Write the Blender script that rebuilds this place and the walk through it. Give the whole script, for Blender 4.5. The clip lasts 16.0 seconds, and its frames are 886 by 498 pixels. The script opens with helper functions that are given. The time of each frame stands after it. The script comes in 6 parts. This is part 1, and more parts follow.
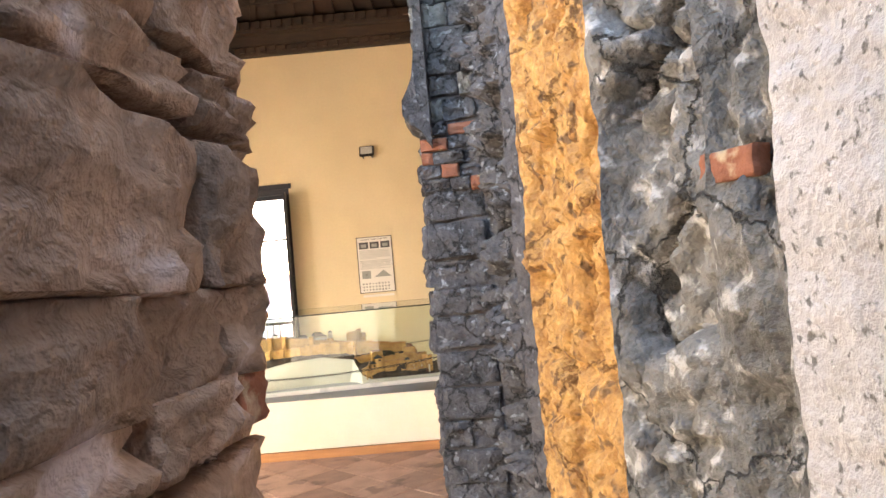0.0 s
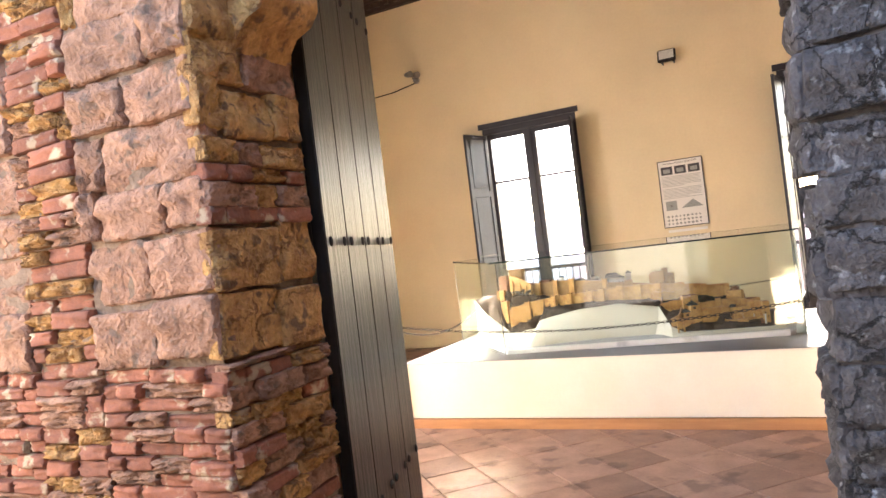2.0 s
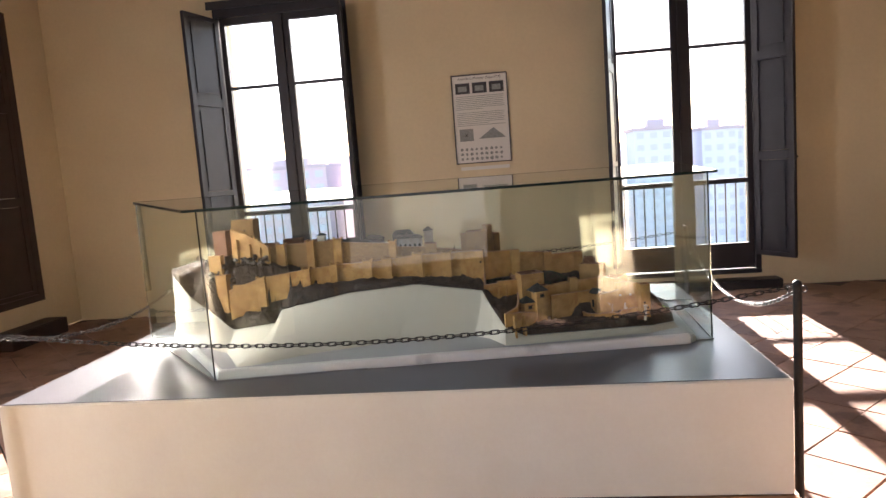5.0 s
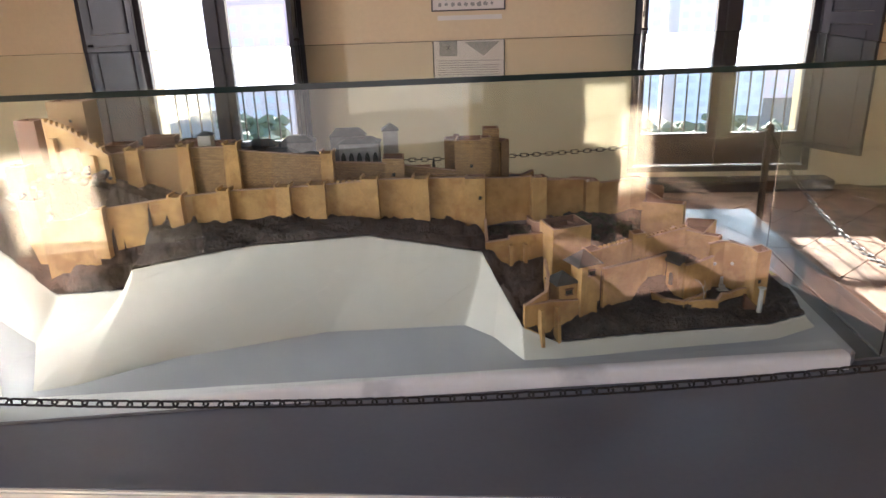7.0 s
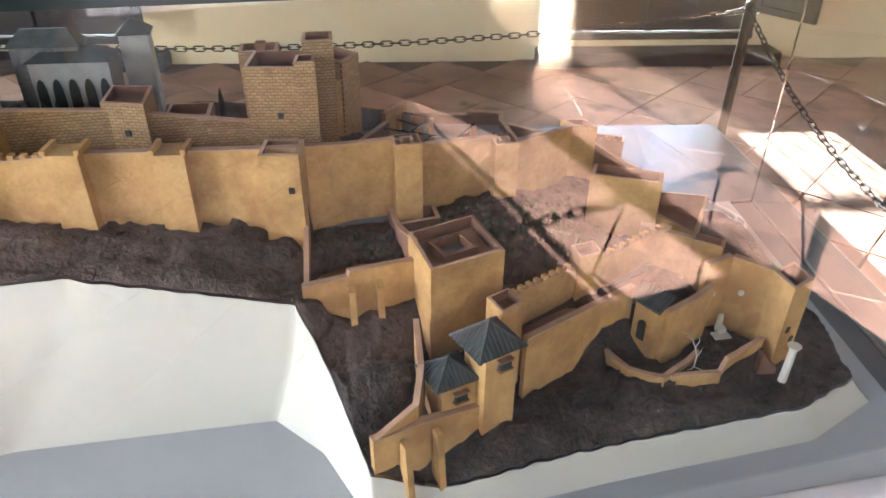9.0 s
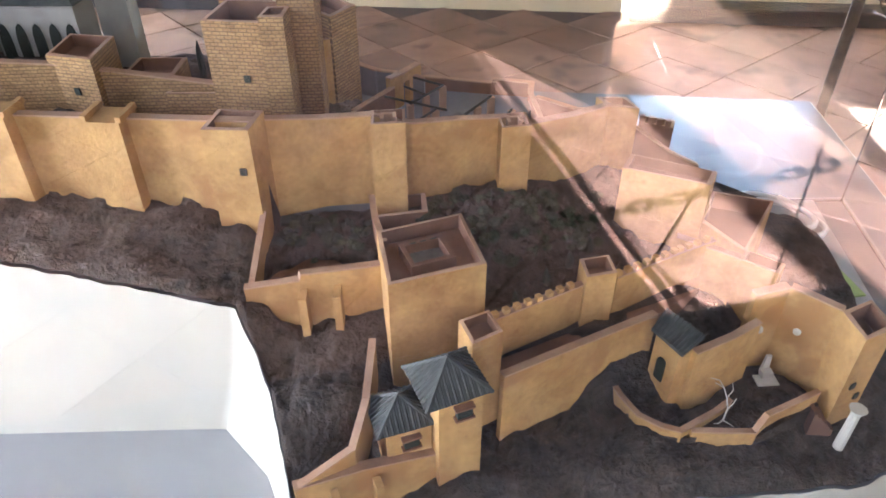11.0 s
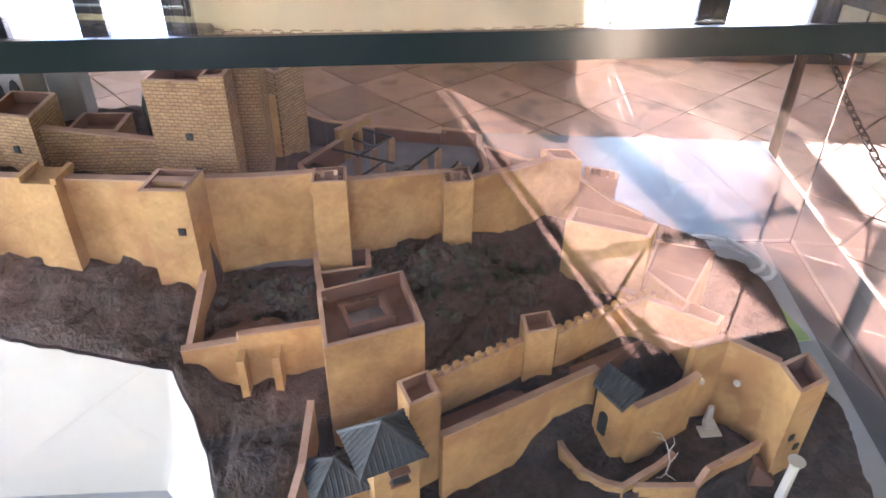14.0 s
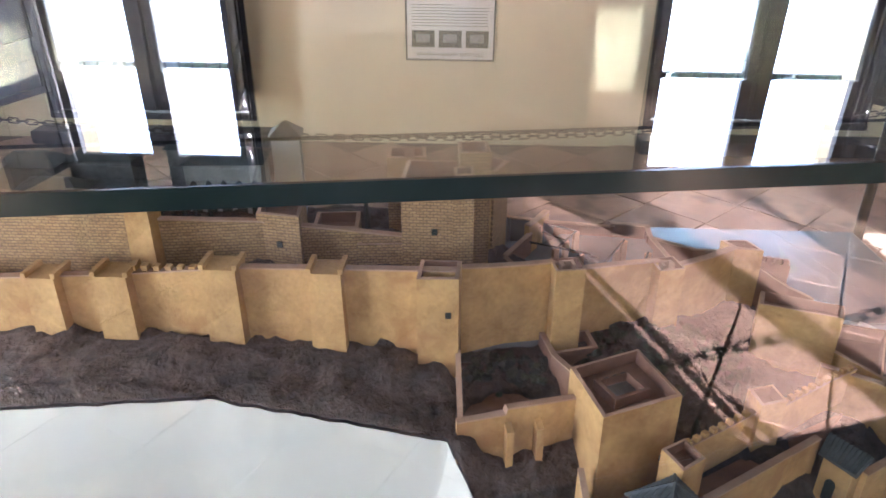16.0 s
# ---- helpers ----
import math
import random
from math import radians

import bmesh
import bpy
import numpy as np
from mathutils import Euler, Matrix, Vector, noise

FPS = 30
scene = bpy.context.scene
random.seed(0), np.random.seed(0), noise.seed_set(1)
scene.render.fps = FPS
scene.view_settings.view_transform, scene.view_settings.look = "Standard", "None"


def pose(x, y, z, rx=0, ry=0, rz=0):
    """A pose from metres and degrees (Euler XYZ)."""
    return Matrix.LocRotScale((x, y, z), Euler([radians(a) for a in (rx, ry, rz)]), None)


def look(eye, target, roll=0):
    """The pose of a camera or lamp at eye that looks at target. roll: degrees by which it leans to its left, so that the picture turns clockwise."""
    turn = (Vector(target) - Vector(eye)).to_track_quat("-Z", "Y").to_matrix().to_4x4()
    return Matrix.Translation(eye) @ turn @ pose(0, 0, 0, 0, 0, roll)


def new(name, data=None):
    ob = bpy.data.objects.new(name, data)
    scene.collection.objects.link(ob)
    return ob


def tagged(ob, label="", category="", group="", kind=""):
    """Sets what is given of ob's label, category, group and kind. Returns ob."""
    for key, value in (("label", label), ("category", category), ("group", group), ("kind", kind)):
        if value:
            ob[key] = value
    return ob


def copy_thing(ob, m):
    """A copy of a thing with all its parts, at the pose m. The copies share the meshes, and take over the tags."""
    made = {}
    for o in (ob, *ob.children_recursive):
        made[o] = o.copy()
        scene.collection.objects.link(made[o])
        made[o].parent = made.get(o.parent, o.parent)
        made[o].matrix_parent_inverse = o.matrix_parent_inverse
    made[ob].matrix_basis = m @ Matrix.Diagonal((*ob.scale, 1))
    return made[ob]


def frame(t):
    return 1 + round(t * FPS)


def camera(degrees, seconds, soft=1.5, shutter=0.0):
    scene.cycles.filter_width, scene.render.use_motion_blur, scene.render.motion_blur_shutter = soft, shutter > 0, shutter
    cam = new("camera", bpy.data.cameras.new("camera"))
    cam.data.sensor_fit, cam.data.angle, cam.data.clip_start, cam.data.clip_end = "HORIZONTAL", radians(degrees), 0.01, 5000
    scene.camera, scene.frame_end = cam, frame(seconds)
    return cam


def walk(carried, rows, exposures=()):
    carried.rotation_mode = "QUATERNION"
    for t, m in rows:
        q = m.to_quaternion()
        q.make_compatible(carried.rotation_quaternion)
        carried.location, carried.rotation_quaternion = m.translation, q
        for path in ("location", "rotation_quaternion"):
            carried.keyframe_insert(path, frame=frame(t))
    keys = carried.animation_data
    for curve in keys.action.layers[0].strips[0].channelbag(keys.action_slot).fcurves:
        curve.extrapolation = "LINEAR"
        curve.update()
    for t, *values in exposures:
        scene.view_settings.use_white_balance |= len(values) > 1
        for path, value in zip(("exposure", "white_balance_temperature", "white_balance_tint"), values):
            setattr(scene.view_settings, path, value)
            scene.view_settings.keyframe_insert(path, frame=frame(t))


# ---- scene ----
cam = camera(64.9, 16.0)
PATH = [
    (0, (1.876, 0.631, 1.83), (1.826, 2.629, 1.903), -5.0),
    (0.5, (1.962, 1.065, 1.863), (1.889, 3.058, 2.006), -6.1),
    (1, (1.928, 1.396, 1.845), (1.616, 3.366, 1.982), -6.8),
    (1.5, (1.786, 1.803, 1.858), (1.205, 3.714, 1.942), -7.1),
    (2, (1.612, 2.199, 1.668), (0.734, 3.996, 1.676), -6.9),
    (2.2, (1.542, 2.352, 1.642), (0.638, 4.135, 1.678), -6.1),
    (2.5, (1.441, 2.578, 1.646), (0.645, 4.412, 1.651), -5.4),
    (2.8, (1.289, 2.844, 1.61), (0.693, 4.753, 1.593), -5.6),
    (3, (1.212, 3.054, 1.601), (0.715, 4.991, 1.561), -5.5),
    (3.5, (1.035, 3.59, 1.575), (0.663, 5.554, 1.517), -4.9),
    (3.7, (0.976, 3.797, 1.559), (0.677, 5.773, 1.469), -4.3),
    (5.8, (0.631, 5.771, 1.7), (0.426, 7.725, 1.324), -3.5),
    (6, (0.6, 5.949, 1.705), (0.403, 7.893, 1.279), -2.4),
    (6.5, (0.606, 6.375, 1.714), (0.405, 8.287, 1.163), -2.0),
    (7, (0.531, 6.796, 1.674), (0.385, 8.677, 1.011), -1.9),
    (7.5, (0.497, 7.132, 1.668), (0.408, 8.957, 0.855), -1.4),
    (8, (0.623, 7.492, 1.644), (0.577, 9.259, 0.71), -1.1),
    (8.5, (0.659, 7.764, 1.635), (0.706, 9.486, 0.618), -0.3),
    (9, (0.674, 7.974, 1.612), (0.787, 9.663, 0.547), 0.6),
    (9.2, (0.701, 8.041, 1.614), (0.806, 9.715, 0.525), 0.8),
    (11.3, (0.853, 8.207, 1.564), (0.704, 9.809, 0.376), 0.2),
    (11.5, (0.857, 8.212, 1.564), (0.705, 9.816, 0.38), 0.4),
    (12, (0.859, 8.223, 1.569), (0.697, 9.835, 0.397), 0.6),
    (12.5, (0.86, 8.238, 1.579), (0.706, 9.861, 0.421), 0.5),
    (13, (0.891, 8.239, 1.606), (0.756, 9.876, 0.465), 0.2),
    (13.5, (0.918, 8.231, 1.587), (0.777, 9.898, 0.49), -0.7),
    (14, (0.897, 8.228, 1.605), (0.825, 9.882, 0.482), 0.8),
    (14.5, (0.868, 8.22, 1.598), (0.776, 9.878, 0.484), 0.6),
    (15, (0.786, 8.166, 1.617), (0.669, 9.863, 0.566), 0.5),
    (15.5, (0.652, 8.107, 1.647), (0.565, 9.859, 0.688), 0.6),
    (16, (0.525, 8.092, 1.657), (0.436, 9.88, 0.765), 0.1),
]
EXPOSURES = [(0.0, 4.9, 7500, 15), (1.5, 4.7, 7300, 16), (2.5, 4.45, 6400, 21), (3.5, 3.6, 6400, 20), (6.0, 3.3, 6300, 23), (7.5, 4.0, 6000, 24), (9.0, 4.75, 5800, 23), (12.5, 5.15, 5600, 30), (14.8, 4.95, 5500, 27), (16.0, 4.5, 5400, 24)]
walk(cam, [(t, look(eye, target, roll)) for t, eye, target, roll in PATH], EXPOSURES)

# ---- light ----
world = bpy.data.worlds.new("world")
scene.world = world
world.use_nodes = True
wn = world.node_tree
sky = wn.nodes.new("ShaderNodeTexSky")
sky.sky_type, sky.sun_disc = "NISHITA", False
sky.dust_density = 0.3
sky.sun_elevation, sky.sun_rotation = radians(17.5), radians(-0.3)
wn.nodes["Background"].inputs[1].default_value = 0.08
wn.links.new(sky.outputs[0], wn.nodes["Background"].inputs[0])
sun = new("sun", bpy.data.lights.new("sun", "SUN"))
sun.data.energy, sun.data.angle, sun.data.color = 5.0, radians(0.6), (1.0, 0.92, 0.80)
sun.matrix_world = look((0.2, 40, 12.6), (0, 0, 0))


def fill_lamp(x, z, w, h, power, y=13.66):
    """Area lamp added to fill in daylight at one opening."""
    lamp = new("daylight_fill", bpy.data.lights.new("daylight_fill", "AREA"))
    lamp.data.shape, lamp.data.size, lamp.data.size_y = "RECTANGLE", w, h
    lamp.data.energy, lamp.data.color = power, (0.93, 0.96, 1.0)
    lamp.matrix_world = look((x, y, z), (x, y - 2, z - 0.25))
    return lamp


# fill lamp at an unseen opening, added to light the model's front
west = fill_lamp(0, 2.1, 1.3, 2.3, 14)
west.matrix_world = look((-5.2, 6.4, 2.15), (0.5, 8.6, 1.0))
# warm fill lamp added out of view to brighten the doorway stones
yard = fill_lamp(0, 1.8, 2.6, 3.0, 11)
yard.name = "passage_daylight"
yard.data.color = (1.0, 0.84, 0.66)
yard.matrix_world = look((-3.05, 1.9, 1.8), (1.0, 1.9, 1.7))

# area lamp added in the doorway to fill in the daylight behind it
door_light = fill_lamp(0, 1.9, 1.48, 2.6, 1.3)
door_light.name = "doorway_daylight"
door_light.data.color = (1.0, 0.93, 0.82)
door_light.matrix_world = look((0.84, 4.74, 1.9), (0.78, 9.0, 1.75))


# ---- materials ----
def mat(name, a, b=None, rough=0.7, scale=8.0, bump=0.15, metal=0.0, spots=None, grain=60.0, vary=0.0, stretch=(1, 1, 1), spec=0.5, relief=None, cracks=None):
    """Procedural surface: colour a broken up by b at two scales, optional stains or pit shade (spots), cracks with
    shade in the colour, relief; vary: lightness by piece.
    """
    m = bpy.data.materials.new(name)
    m.use_nodes = True
    t = m.node_tree
    p = t.nodes["Principled BSDF"]
    b = b or tuple(c * 0.75 for c in a)
    tc = t.nodes.new("ShaderNodeTexCoord")
    mp = t.nodes.new("ShaderNodeMapping")
    mp.inputs["Scale"].default_value = stretch
    geo = t.nodes.new("ShaderNodeNewGeometry")
    t.links.new(geo.outputs["Position"], mp.inputs["Vector"])
    n1 = t.nodes.new("ShaderNodeTexNoise")
    n1.inputs["Scale"].default_value, n1.inputs["Detail"].default_value = scale, 6
    n2 = t.nodes.new("ShaderNodeTexNoise")
    n2.inputs["Scale"].default_value, n2.inputs["Detail"].default_value = grain, 4
    n1.inputs["Roughness"].default_value = 0.68 if bump >= 0.3 else 0.5
    for n in (n1, n2):
        t.links.new(mp.outputs[0], n.inputs["Vector"])
    mix = t.nodes.new("ShaderNodeMath")
    mix.operation = "MULTIPLY_ADD"
    t.links.new(n2.outputs[0], mix.inputs[0])
    mix.inputs[1].default_value = 0.35
    t.links.new(n1.outputs[0], mix.inputs[2])
    ramp = t.nodes.new("ShaderNodeValToRGB")
    ramp.color_ramp.elements[0].position, ramp.color_ramp.elements[1].position = 0.45, 0.9
    ramp.color_ramp.elements[0].color, ramp.color_ramp.elements[1].color = (*b, 1), (*a, 1)
    t.links.new(mix.outputs[0], ramp.inputs[0])
    out = ramp.outputs[0]
    if spots:
        colour, size, share = spots
        n3 = t.nodes.new("ShaderNodeTexNoise")
        n3.inputs["Scale"].default_value, n3.inputs["Detail"].default_value = size, 8
        t.links.new(mp.outputs[0], n3.inputs["Vector"])
        r3 = t.nodes.new("ShaderNodeValToRGB")
        r3.color_ramp.elements[0].position, r3.color_ramp.elements[1].position = 0.62 - share * 0.4, 0.7 - share * 0.4
        t.links.new(n3.outputs[0], r3.inputs[0])
        mx = t.nodes.new("ShaderNodeMixRGB")
        mx.inputs[2].default_value = (*colour, 1)
        t.links.new(r3.outputs[0], mx.inputs[0])
        t.links.new(out, mx.inputs[1])
        out = mx.outputs[0]
    if vary:
        oi = t.nodes.new("ShaderNodeObjectInfo")
        mr = t.nodes.new("ShaderNodeMapRange")
        mr.inputs[3].default_value, mr.inputs[4].default_value = 1 - vary, 1 + vary
        t.links.new(oi.outputs["Random"], mr.inputs[0])
        hs = t.nodes.new("ShaderNodeHueSaturation")
        t.links.new(mr.outputs[0], hs.inputs["Value"])
        t.links.new(out, hs.inputs["Color"])
        out = hs.outputs[0]
    # crack lines: the shade of their depth is put into the colour
    if cracks:
        colour, size, width = cracks
        vo = t.nodes.new("ShaderNodeTexVoronoi")
        vo.feature = "DISTANCE_TO_EDGE"
        vo.inputs["Scale"].default_value = size
        bend = t.nodes.new("ShaderNodeMixRGB")
        bend.blend_type = "ADD"
        bend.inputs[0].default_value = 0.16
        t.links.new(mp.outputs[0], bend.inputs[1])
        t.links.new(n1.outputs["Color"], bend.inputs[2])
        t.links.new(bend.outputs[0], vo.inputs["Vector"])
        cr = t.nodes.new("ShaderNodeMapRange")
        cr.inputs[2].default_value, cr.inputs[3].default_value, cr.inputs[4].default_value = width, 0.0, 1.0
        t.links.new(vo.outputs["Distance"], cr.inputs[0])
        cm = t.nodes.new("ShaderNodeMixRGB")
        cm.inputs[1].default_value = (*colour, 1)
        t.links.new(cr.outputs[0], cm.inputs[0])
        t.links.new(out, cm.inputs[2])
        out = cm.outputs[0]
        deep = t.nodes.new("ShaderNodeMath")
        deep.operation = "MULTIPLY"
        t.links.new(mix.outputs[0], deep.inputs[0])
        t.links.new(cr.outputs[0], deep.inputs[1])
        mix = deep
    t.links.new(out, p.inputs["Base Color"])
    rr = t.nodes.new("ShaderNodeMapRange")
    rr.inputs[3].default_value, rr.inputs[4].default_value = max(0.03, rough - 0.1), min(1, rough + 0.1)
    t.links.new(n1.outputs[0], rr.inputs[0])
    t.links.new(rr.outputs[0], p.inputs["Roughness"])
    p.inputs["Metallic"].default_value = metal
    p.inputs["Specular IOR Level"].default_value = spec
    if bump:
        bp = t.nodes.new("ShaderNodeBump")
        bp.inputs["Strength"].default_value, bp.inputs["Distance"].default_value = min(1, bump * 2), relief or 0.6 / grain
        t.links.new(mix.outputs[0], bp.inputs["Height"])
        t.links.new(bp.outputs[0], p.inputs["Normal"])
    return m


def glass_mat(name, tint=(1, 1, 1), ior=1.5):
    m = bpy.data.materials.new(name)
    m.use_nodes = True
    p = m.node_tree.nodes["Principled BSDF"]
    p.inputs["Base Color"].default_value = (*tint, 1)
    p.inputs["Transmission Weight"].default_value, p.inputs["Roughness"].default_value, p.inputs["IOR"].default_value = 1, 0.0, ior
    return m


def pane_mat(name):
    """Thin clear window glass: light goes straight through, with the gloss of its two faces."""
    m = bpy.data.materials.new(name)
    m.use_nodes = True
    t = m.node_tree
    t.nodes.remove(t.nodes["Principled BSDF"])
    clear, gloss, fres, mix = (t.nodes.new("ShaderNode" + k) for k in ("BsdfTransparent", "BsdfGlossy", "Fresnel", "MixShader"))
    gloss.inputs["Roughness"].default_value = 0.02
    fres.inputs["IOR"].default_value = 1.45
    t.links.new(fres.outputs[0], mix.inputs[0])
    t.links.new(clear.outputs[0], mix.inputs[1])
    t.links.new(gloss.outputs[0], mix.inputs[2])
    t.links.new(mix.outputs[0], t.nodes["Material Output"].inputs["Surface"])
    return m


M_PLASTER = mat("cream_plaster", (0.74, 0.63, 0.43), (0.64, 0.54, 0.36), 0.9, 0.7, 0.06, grain=25)
M_PLINTH = mat("plinth_white_paint", (0.80, 0.76, 0.66), (0.74, 0.69, 0.58), 0.75, 2.5, 0.03)
M_PLTOP = mat("grey_gloss_paint", (0.135, 0.135, 0.145), (0.115, 0.115, 0.125), 0.32, 2.0, 0, spec=0.28)
M_TRIM = mat("orange_wood", (0.50, 0.25, 0.11), (0.38, 0.18, 0.08), 0.6, 3, 0.06, stretch=(1, 8, 8))
M_DARKWOOD = mat("dark_ceiling_wood", (0.055, 0.034, 0.022), (0.025, 0.016, 0.011), 0.65, 3, 0.2, stretch=(1, 1, 6))
M_DOOR = mat("dark_stained_door", (0.022, 0.019, 0.018), (0.010, 0.009, 0.0085), 0.42, 5, 0.09, stretch=(7, 7, 0.3), grain=16, spec=0.32)
M_FRAME = mat("blue_black_paint", (0.020, 0.019, 0.028), (0.013, 0.012, 0.018), 0.45, 5, 0.08)
M_BROWNSH = mat("brown_shutter", (0.050, 0.030, 0.024), (0.03, 0.018, 0.015), 0.5, 5, 0.1)
M_IRON = mat("black_iron", (0.02, 0.02, 0.022), (0.03, 0.025, 0.02), 0.45, 30, 0.1, metal=0.6)
M_BOLT = mat("forged_bolt", (0.02, 0.018, 0.017), None, 0.4, 30, 0.1, metal=0.5)
M_TILE = mat("terracotta_tile", (0.43, 0.27, 0.20), (0.29, 0.18, 0.135), 0.6, 5, 0.15, grain=45, vary=0.22, spots=((0.22, 0.14, 0.11), 3, 0.14), spec=0.10)
M_GROUT = mat("tile_joint", (0.12, 0.09, 0.07), None, 0.9, 20, 0.1)
M_GROUND = mat("packed_ground", (0.25, 0.2, 0.15), (0.16, 0.13, 0.10), 0.95, 3, 0.3)
M_PINK = mat("pinkish_stone", (0.58, 0.32, 0.20), (0.22, 0.105, 0.06), 0.9, 12, 0.45, grain=55, vary=0.15, spots=((0.22, 0.14, 0.095), 14, 0.10), relief=0.05)
# ochre stone with the warm light on reveal and jamb put into its colour
M_OCHRE_LIT = mat("warm_lit_ochre_stone", (0.76, 0.43, 0.15), (0.34, 0.15, 0.045), 0.9, 13, 0.5, grain=55, vary=0.10, spots=((0.24, 0.13, 0.06), 16, 0.12), relief=0.05, cracks=((0.40, 0.19, 0.07), 2.4, 0.014))
M_GREYST = mat("weathered_grey_stone", (0.28, 0.262, 0.24), (0.085, 0.08, 0.075), 0.92, 9, 0.5, grain=45, vary=0.12, spots=((0.50, 0.47, 0.44), 15, 0.15), relief=0.05, cracks=((0.09, 0.083, 0.077), 2.6, 0.016))
# dark brick; the backlit jamb's shade is put into its colour too
M_SLATE_SHADED = mat("shaded_dark_brick", (0.155, 0.142, 0.142), (0.04, 0.036, 0.039), 0.85, 10, 0.5, grain=55, vary=0.2, spots=((0.24, 0.24, 0.25), 22, 0.06), relief=0.04, cracks=((0.035, 0.032, 0.034), 5.0, 0.025))
M_BRICK = mat("red_brick", (0.36, 0.13, 0.07), (0.20, 0.075, 0.045), 0.9, 14, 0.35, grain=70, vary=0.25, spots=((0.46, 0.34, 0.22), 12, 0.12), relief=0.015)
M_RUBBLE = mat("brown_rubble", (0.62, 0.41, 0.29), (0.22, 0.13, 0.085), 0.95, 6, 0.5, grain=50, vary=0.3, spots=((0.68, 0.54, 0.49), 6, 0.16), relief=0.035)
M_MORTAR = mat("lime_mortar", (0.34, 0.23, 0.15), (0.15, 0.095, 0.06), 0.95, 10, 0.6, grain=60, relief=0.02)
M_DKMORT = mat("dark_mortar", (0.13, 0.12, 0.125), (0.06, 0.055, 0.06), 0.95, 10, 0.6, grain=60, relief=0.02)
# the dark spots are the shade inside the pits, put into the colour
M_STUCCO = mat("white_stucco", (0.58, 0.54, 0.53), (0.44, 0.41, 0.40), 0.95, 6, 0.5, grain=40, spots=((0.17, 0.155, 0.145), 45, 0.07), relief=0.04)
M_MWALL = mat("model_ochre_wall", (0.62, 0.37, 0.13), (0.34, 0.17, 0.05), 0.8, 16, 0.3, grain=160, spots=((0.40, 0.20, 0.065), 11, 0.13))
M_MWALL2 = mat("model_brick_wall", (0.52, 0.32, 0.13), (0.27, 0.145, 0.06), 0.85, 60, 0.3, grain=220, stretch=(1, 1, 2.5))


def brick_courses(m, width, height, dark):
    """Fine painted masonry courses over a wall colour."""
    t = m.node_tree
    p = t.nodes["Principled BSDF"]
    old = p.inputs["Base Color"].links[0].from_socket
    geo, sep, add, com = (t.nodes.new("ShaderNode" + k) for k in ("NewGeometry", "SeparateXYZ", "Math", "CombineXYZ"))
    t.links.new(geo.outputs["Position"], sep.inputs[0])
    t.links.new(sep.outputs[0], add.inputs[0])
    t.links.new(sep.outputs[1], add.inputs[1])
    t.links.new(add.outputs[0], com.inputs[0])
    t.links.new(sep.outputs[2], com.inputs[1])
    br = t.nodes.new("ShaderNodeTexBrick")
    br.inputs["Scale"].default_value = 1.0
    br.inputs["Brick Width"].default_value, br.inputs["Row Height"].default_value, br.inputs["Mortar Size"].default_value = width, height, height * 0.12
    br.inputs["Color1"].default_value, br.inputs["Color2"].default_value = (1, 1, 1, 1), (0.86, 0.83, 0.8, 1)
    br.inputs["Mortar"].default_value = (dark, dark, dark, 1)
    t.links.new(com.outputs[0], br.inputs["Vector"])
    mx = t.nodes.new("ShaderNodeMixRGB")
    mx.blend_type = "MULTIPLY"
    mx.inputs[0].default_value = 1.0
    t.links.new(old, mx.inputs[1])
    t.links.new(br.outputs["Color"], mx.inputs[2])
    t.links.new(mx.outputs[0], p.inputs["Base Color"])


brick_courses(M_MWALL2, 0.012, 0.0058, 0.45)
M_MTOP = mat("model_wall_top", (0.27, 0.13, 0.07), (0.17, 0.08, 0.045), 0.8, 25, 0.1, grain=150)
M_MEARTH = mat("model_dark_earth", (0.115, 0.080, 0.055), (0.024, 0.017, 0.012), 0.7, 26, 0.8, grain=100, relief=0.03, spec=0.35)
M_MGREEN = mat("model_scrub", (0.070, 0.085, 0.038), (0.018, 0.024, 0.012), 0.8, 40, 0.6, grain=160, relief=0.012)
M_MTREE = mat("model_cypress", (0.03, 0.038, 0.025), (0.015, 0.02, 0.012), 0.8, 90, 0.4, grain=300)
M_MROOF = mat("model_grey_roof", (0.075, 0.08, 0.07), (0.03, 0.033, 0.028), 0.55, 40, 0.15, grain=200)
M_MWHITE = mat("model_white_plaster", (0.60, 0.555, 0.46), (0.56, 0.52, 0.425), 0.8, 3, 0.05)
M_MSTONE = mat("model_grey_stone", (0.22, 0.205, 0.185), (0.10, 0.09, 0.08), 0.7, 60, 0.3, grain=200)
M_MBASE = mat("model_base_board", (0.72, 0.70, 0.66), (0.64, 0.62, 0.58), 0.5, 4, 0.04, spots=((0.5, 0.49, 0.47), 4, 0.05))
M_MRIM = mat("model_worn_rim", (0.50, 0.31, 0.19), (0.36, 0.20, 0.12), 0.75, 30, 0.1, grain=150)
M_MTRAY = mat("model_tray_grey", (0.40, 0.40, 0.40), (0.34, 0.34, 0.345), 0.5, 3, 0.04)
M_MSLATE = mat("model_grey_render", (0.20, 0.19, 0.19), (0.13, 0.125, 0.125), 0.6, 20, 0.1, grain=120)
M_MPALE = mat("model_pale_stone", (0.44, 0.41, 0.36), (0.32, 0.29, 0.25), 0.75, 30, 0.1, grain=150)
M_GLASS = glass_mat("case_glass", (0.91, 0.975, 0.945), 1.56)
M_PANE = pane_mat("window_glass")
M_EDGE = mat("glass_edge_green_black", (0.012, 0.025, 0.022), None, 0.15, 10, 0)
M_PAPER = mat("poster_paper", (0.76, 0.74, 0.70), (0.72, 0.70, 0.66), 0.5, 3, 0)
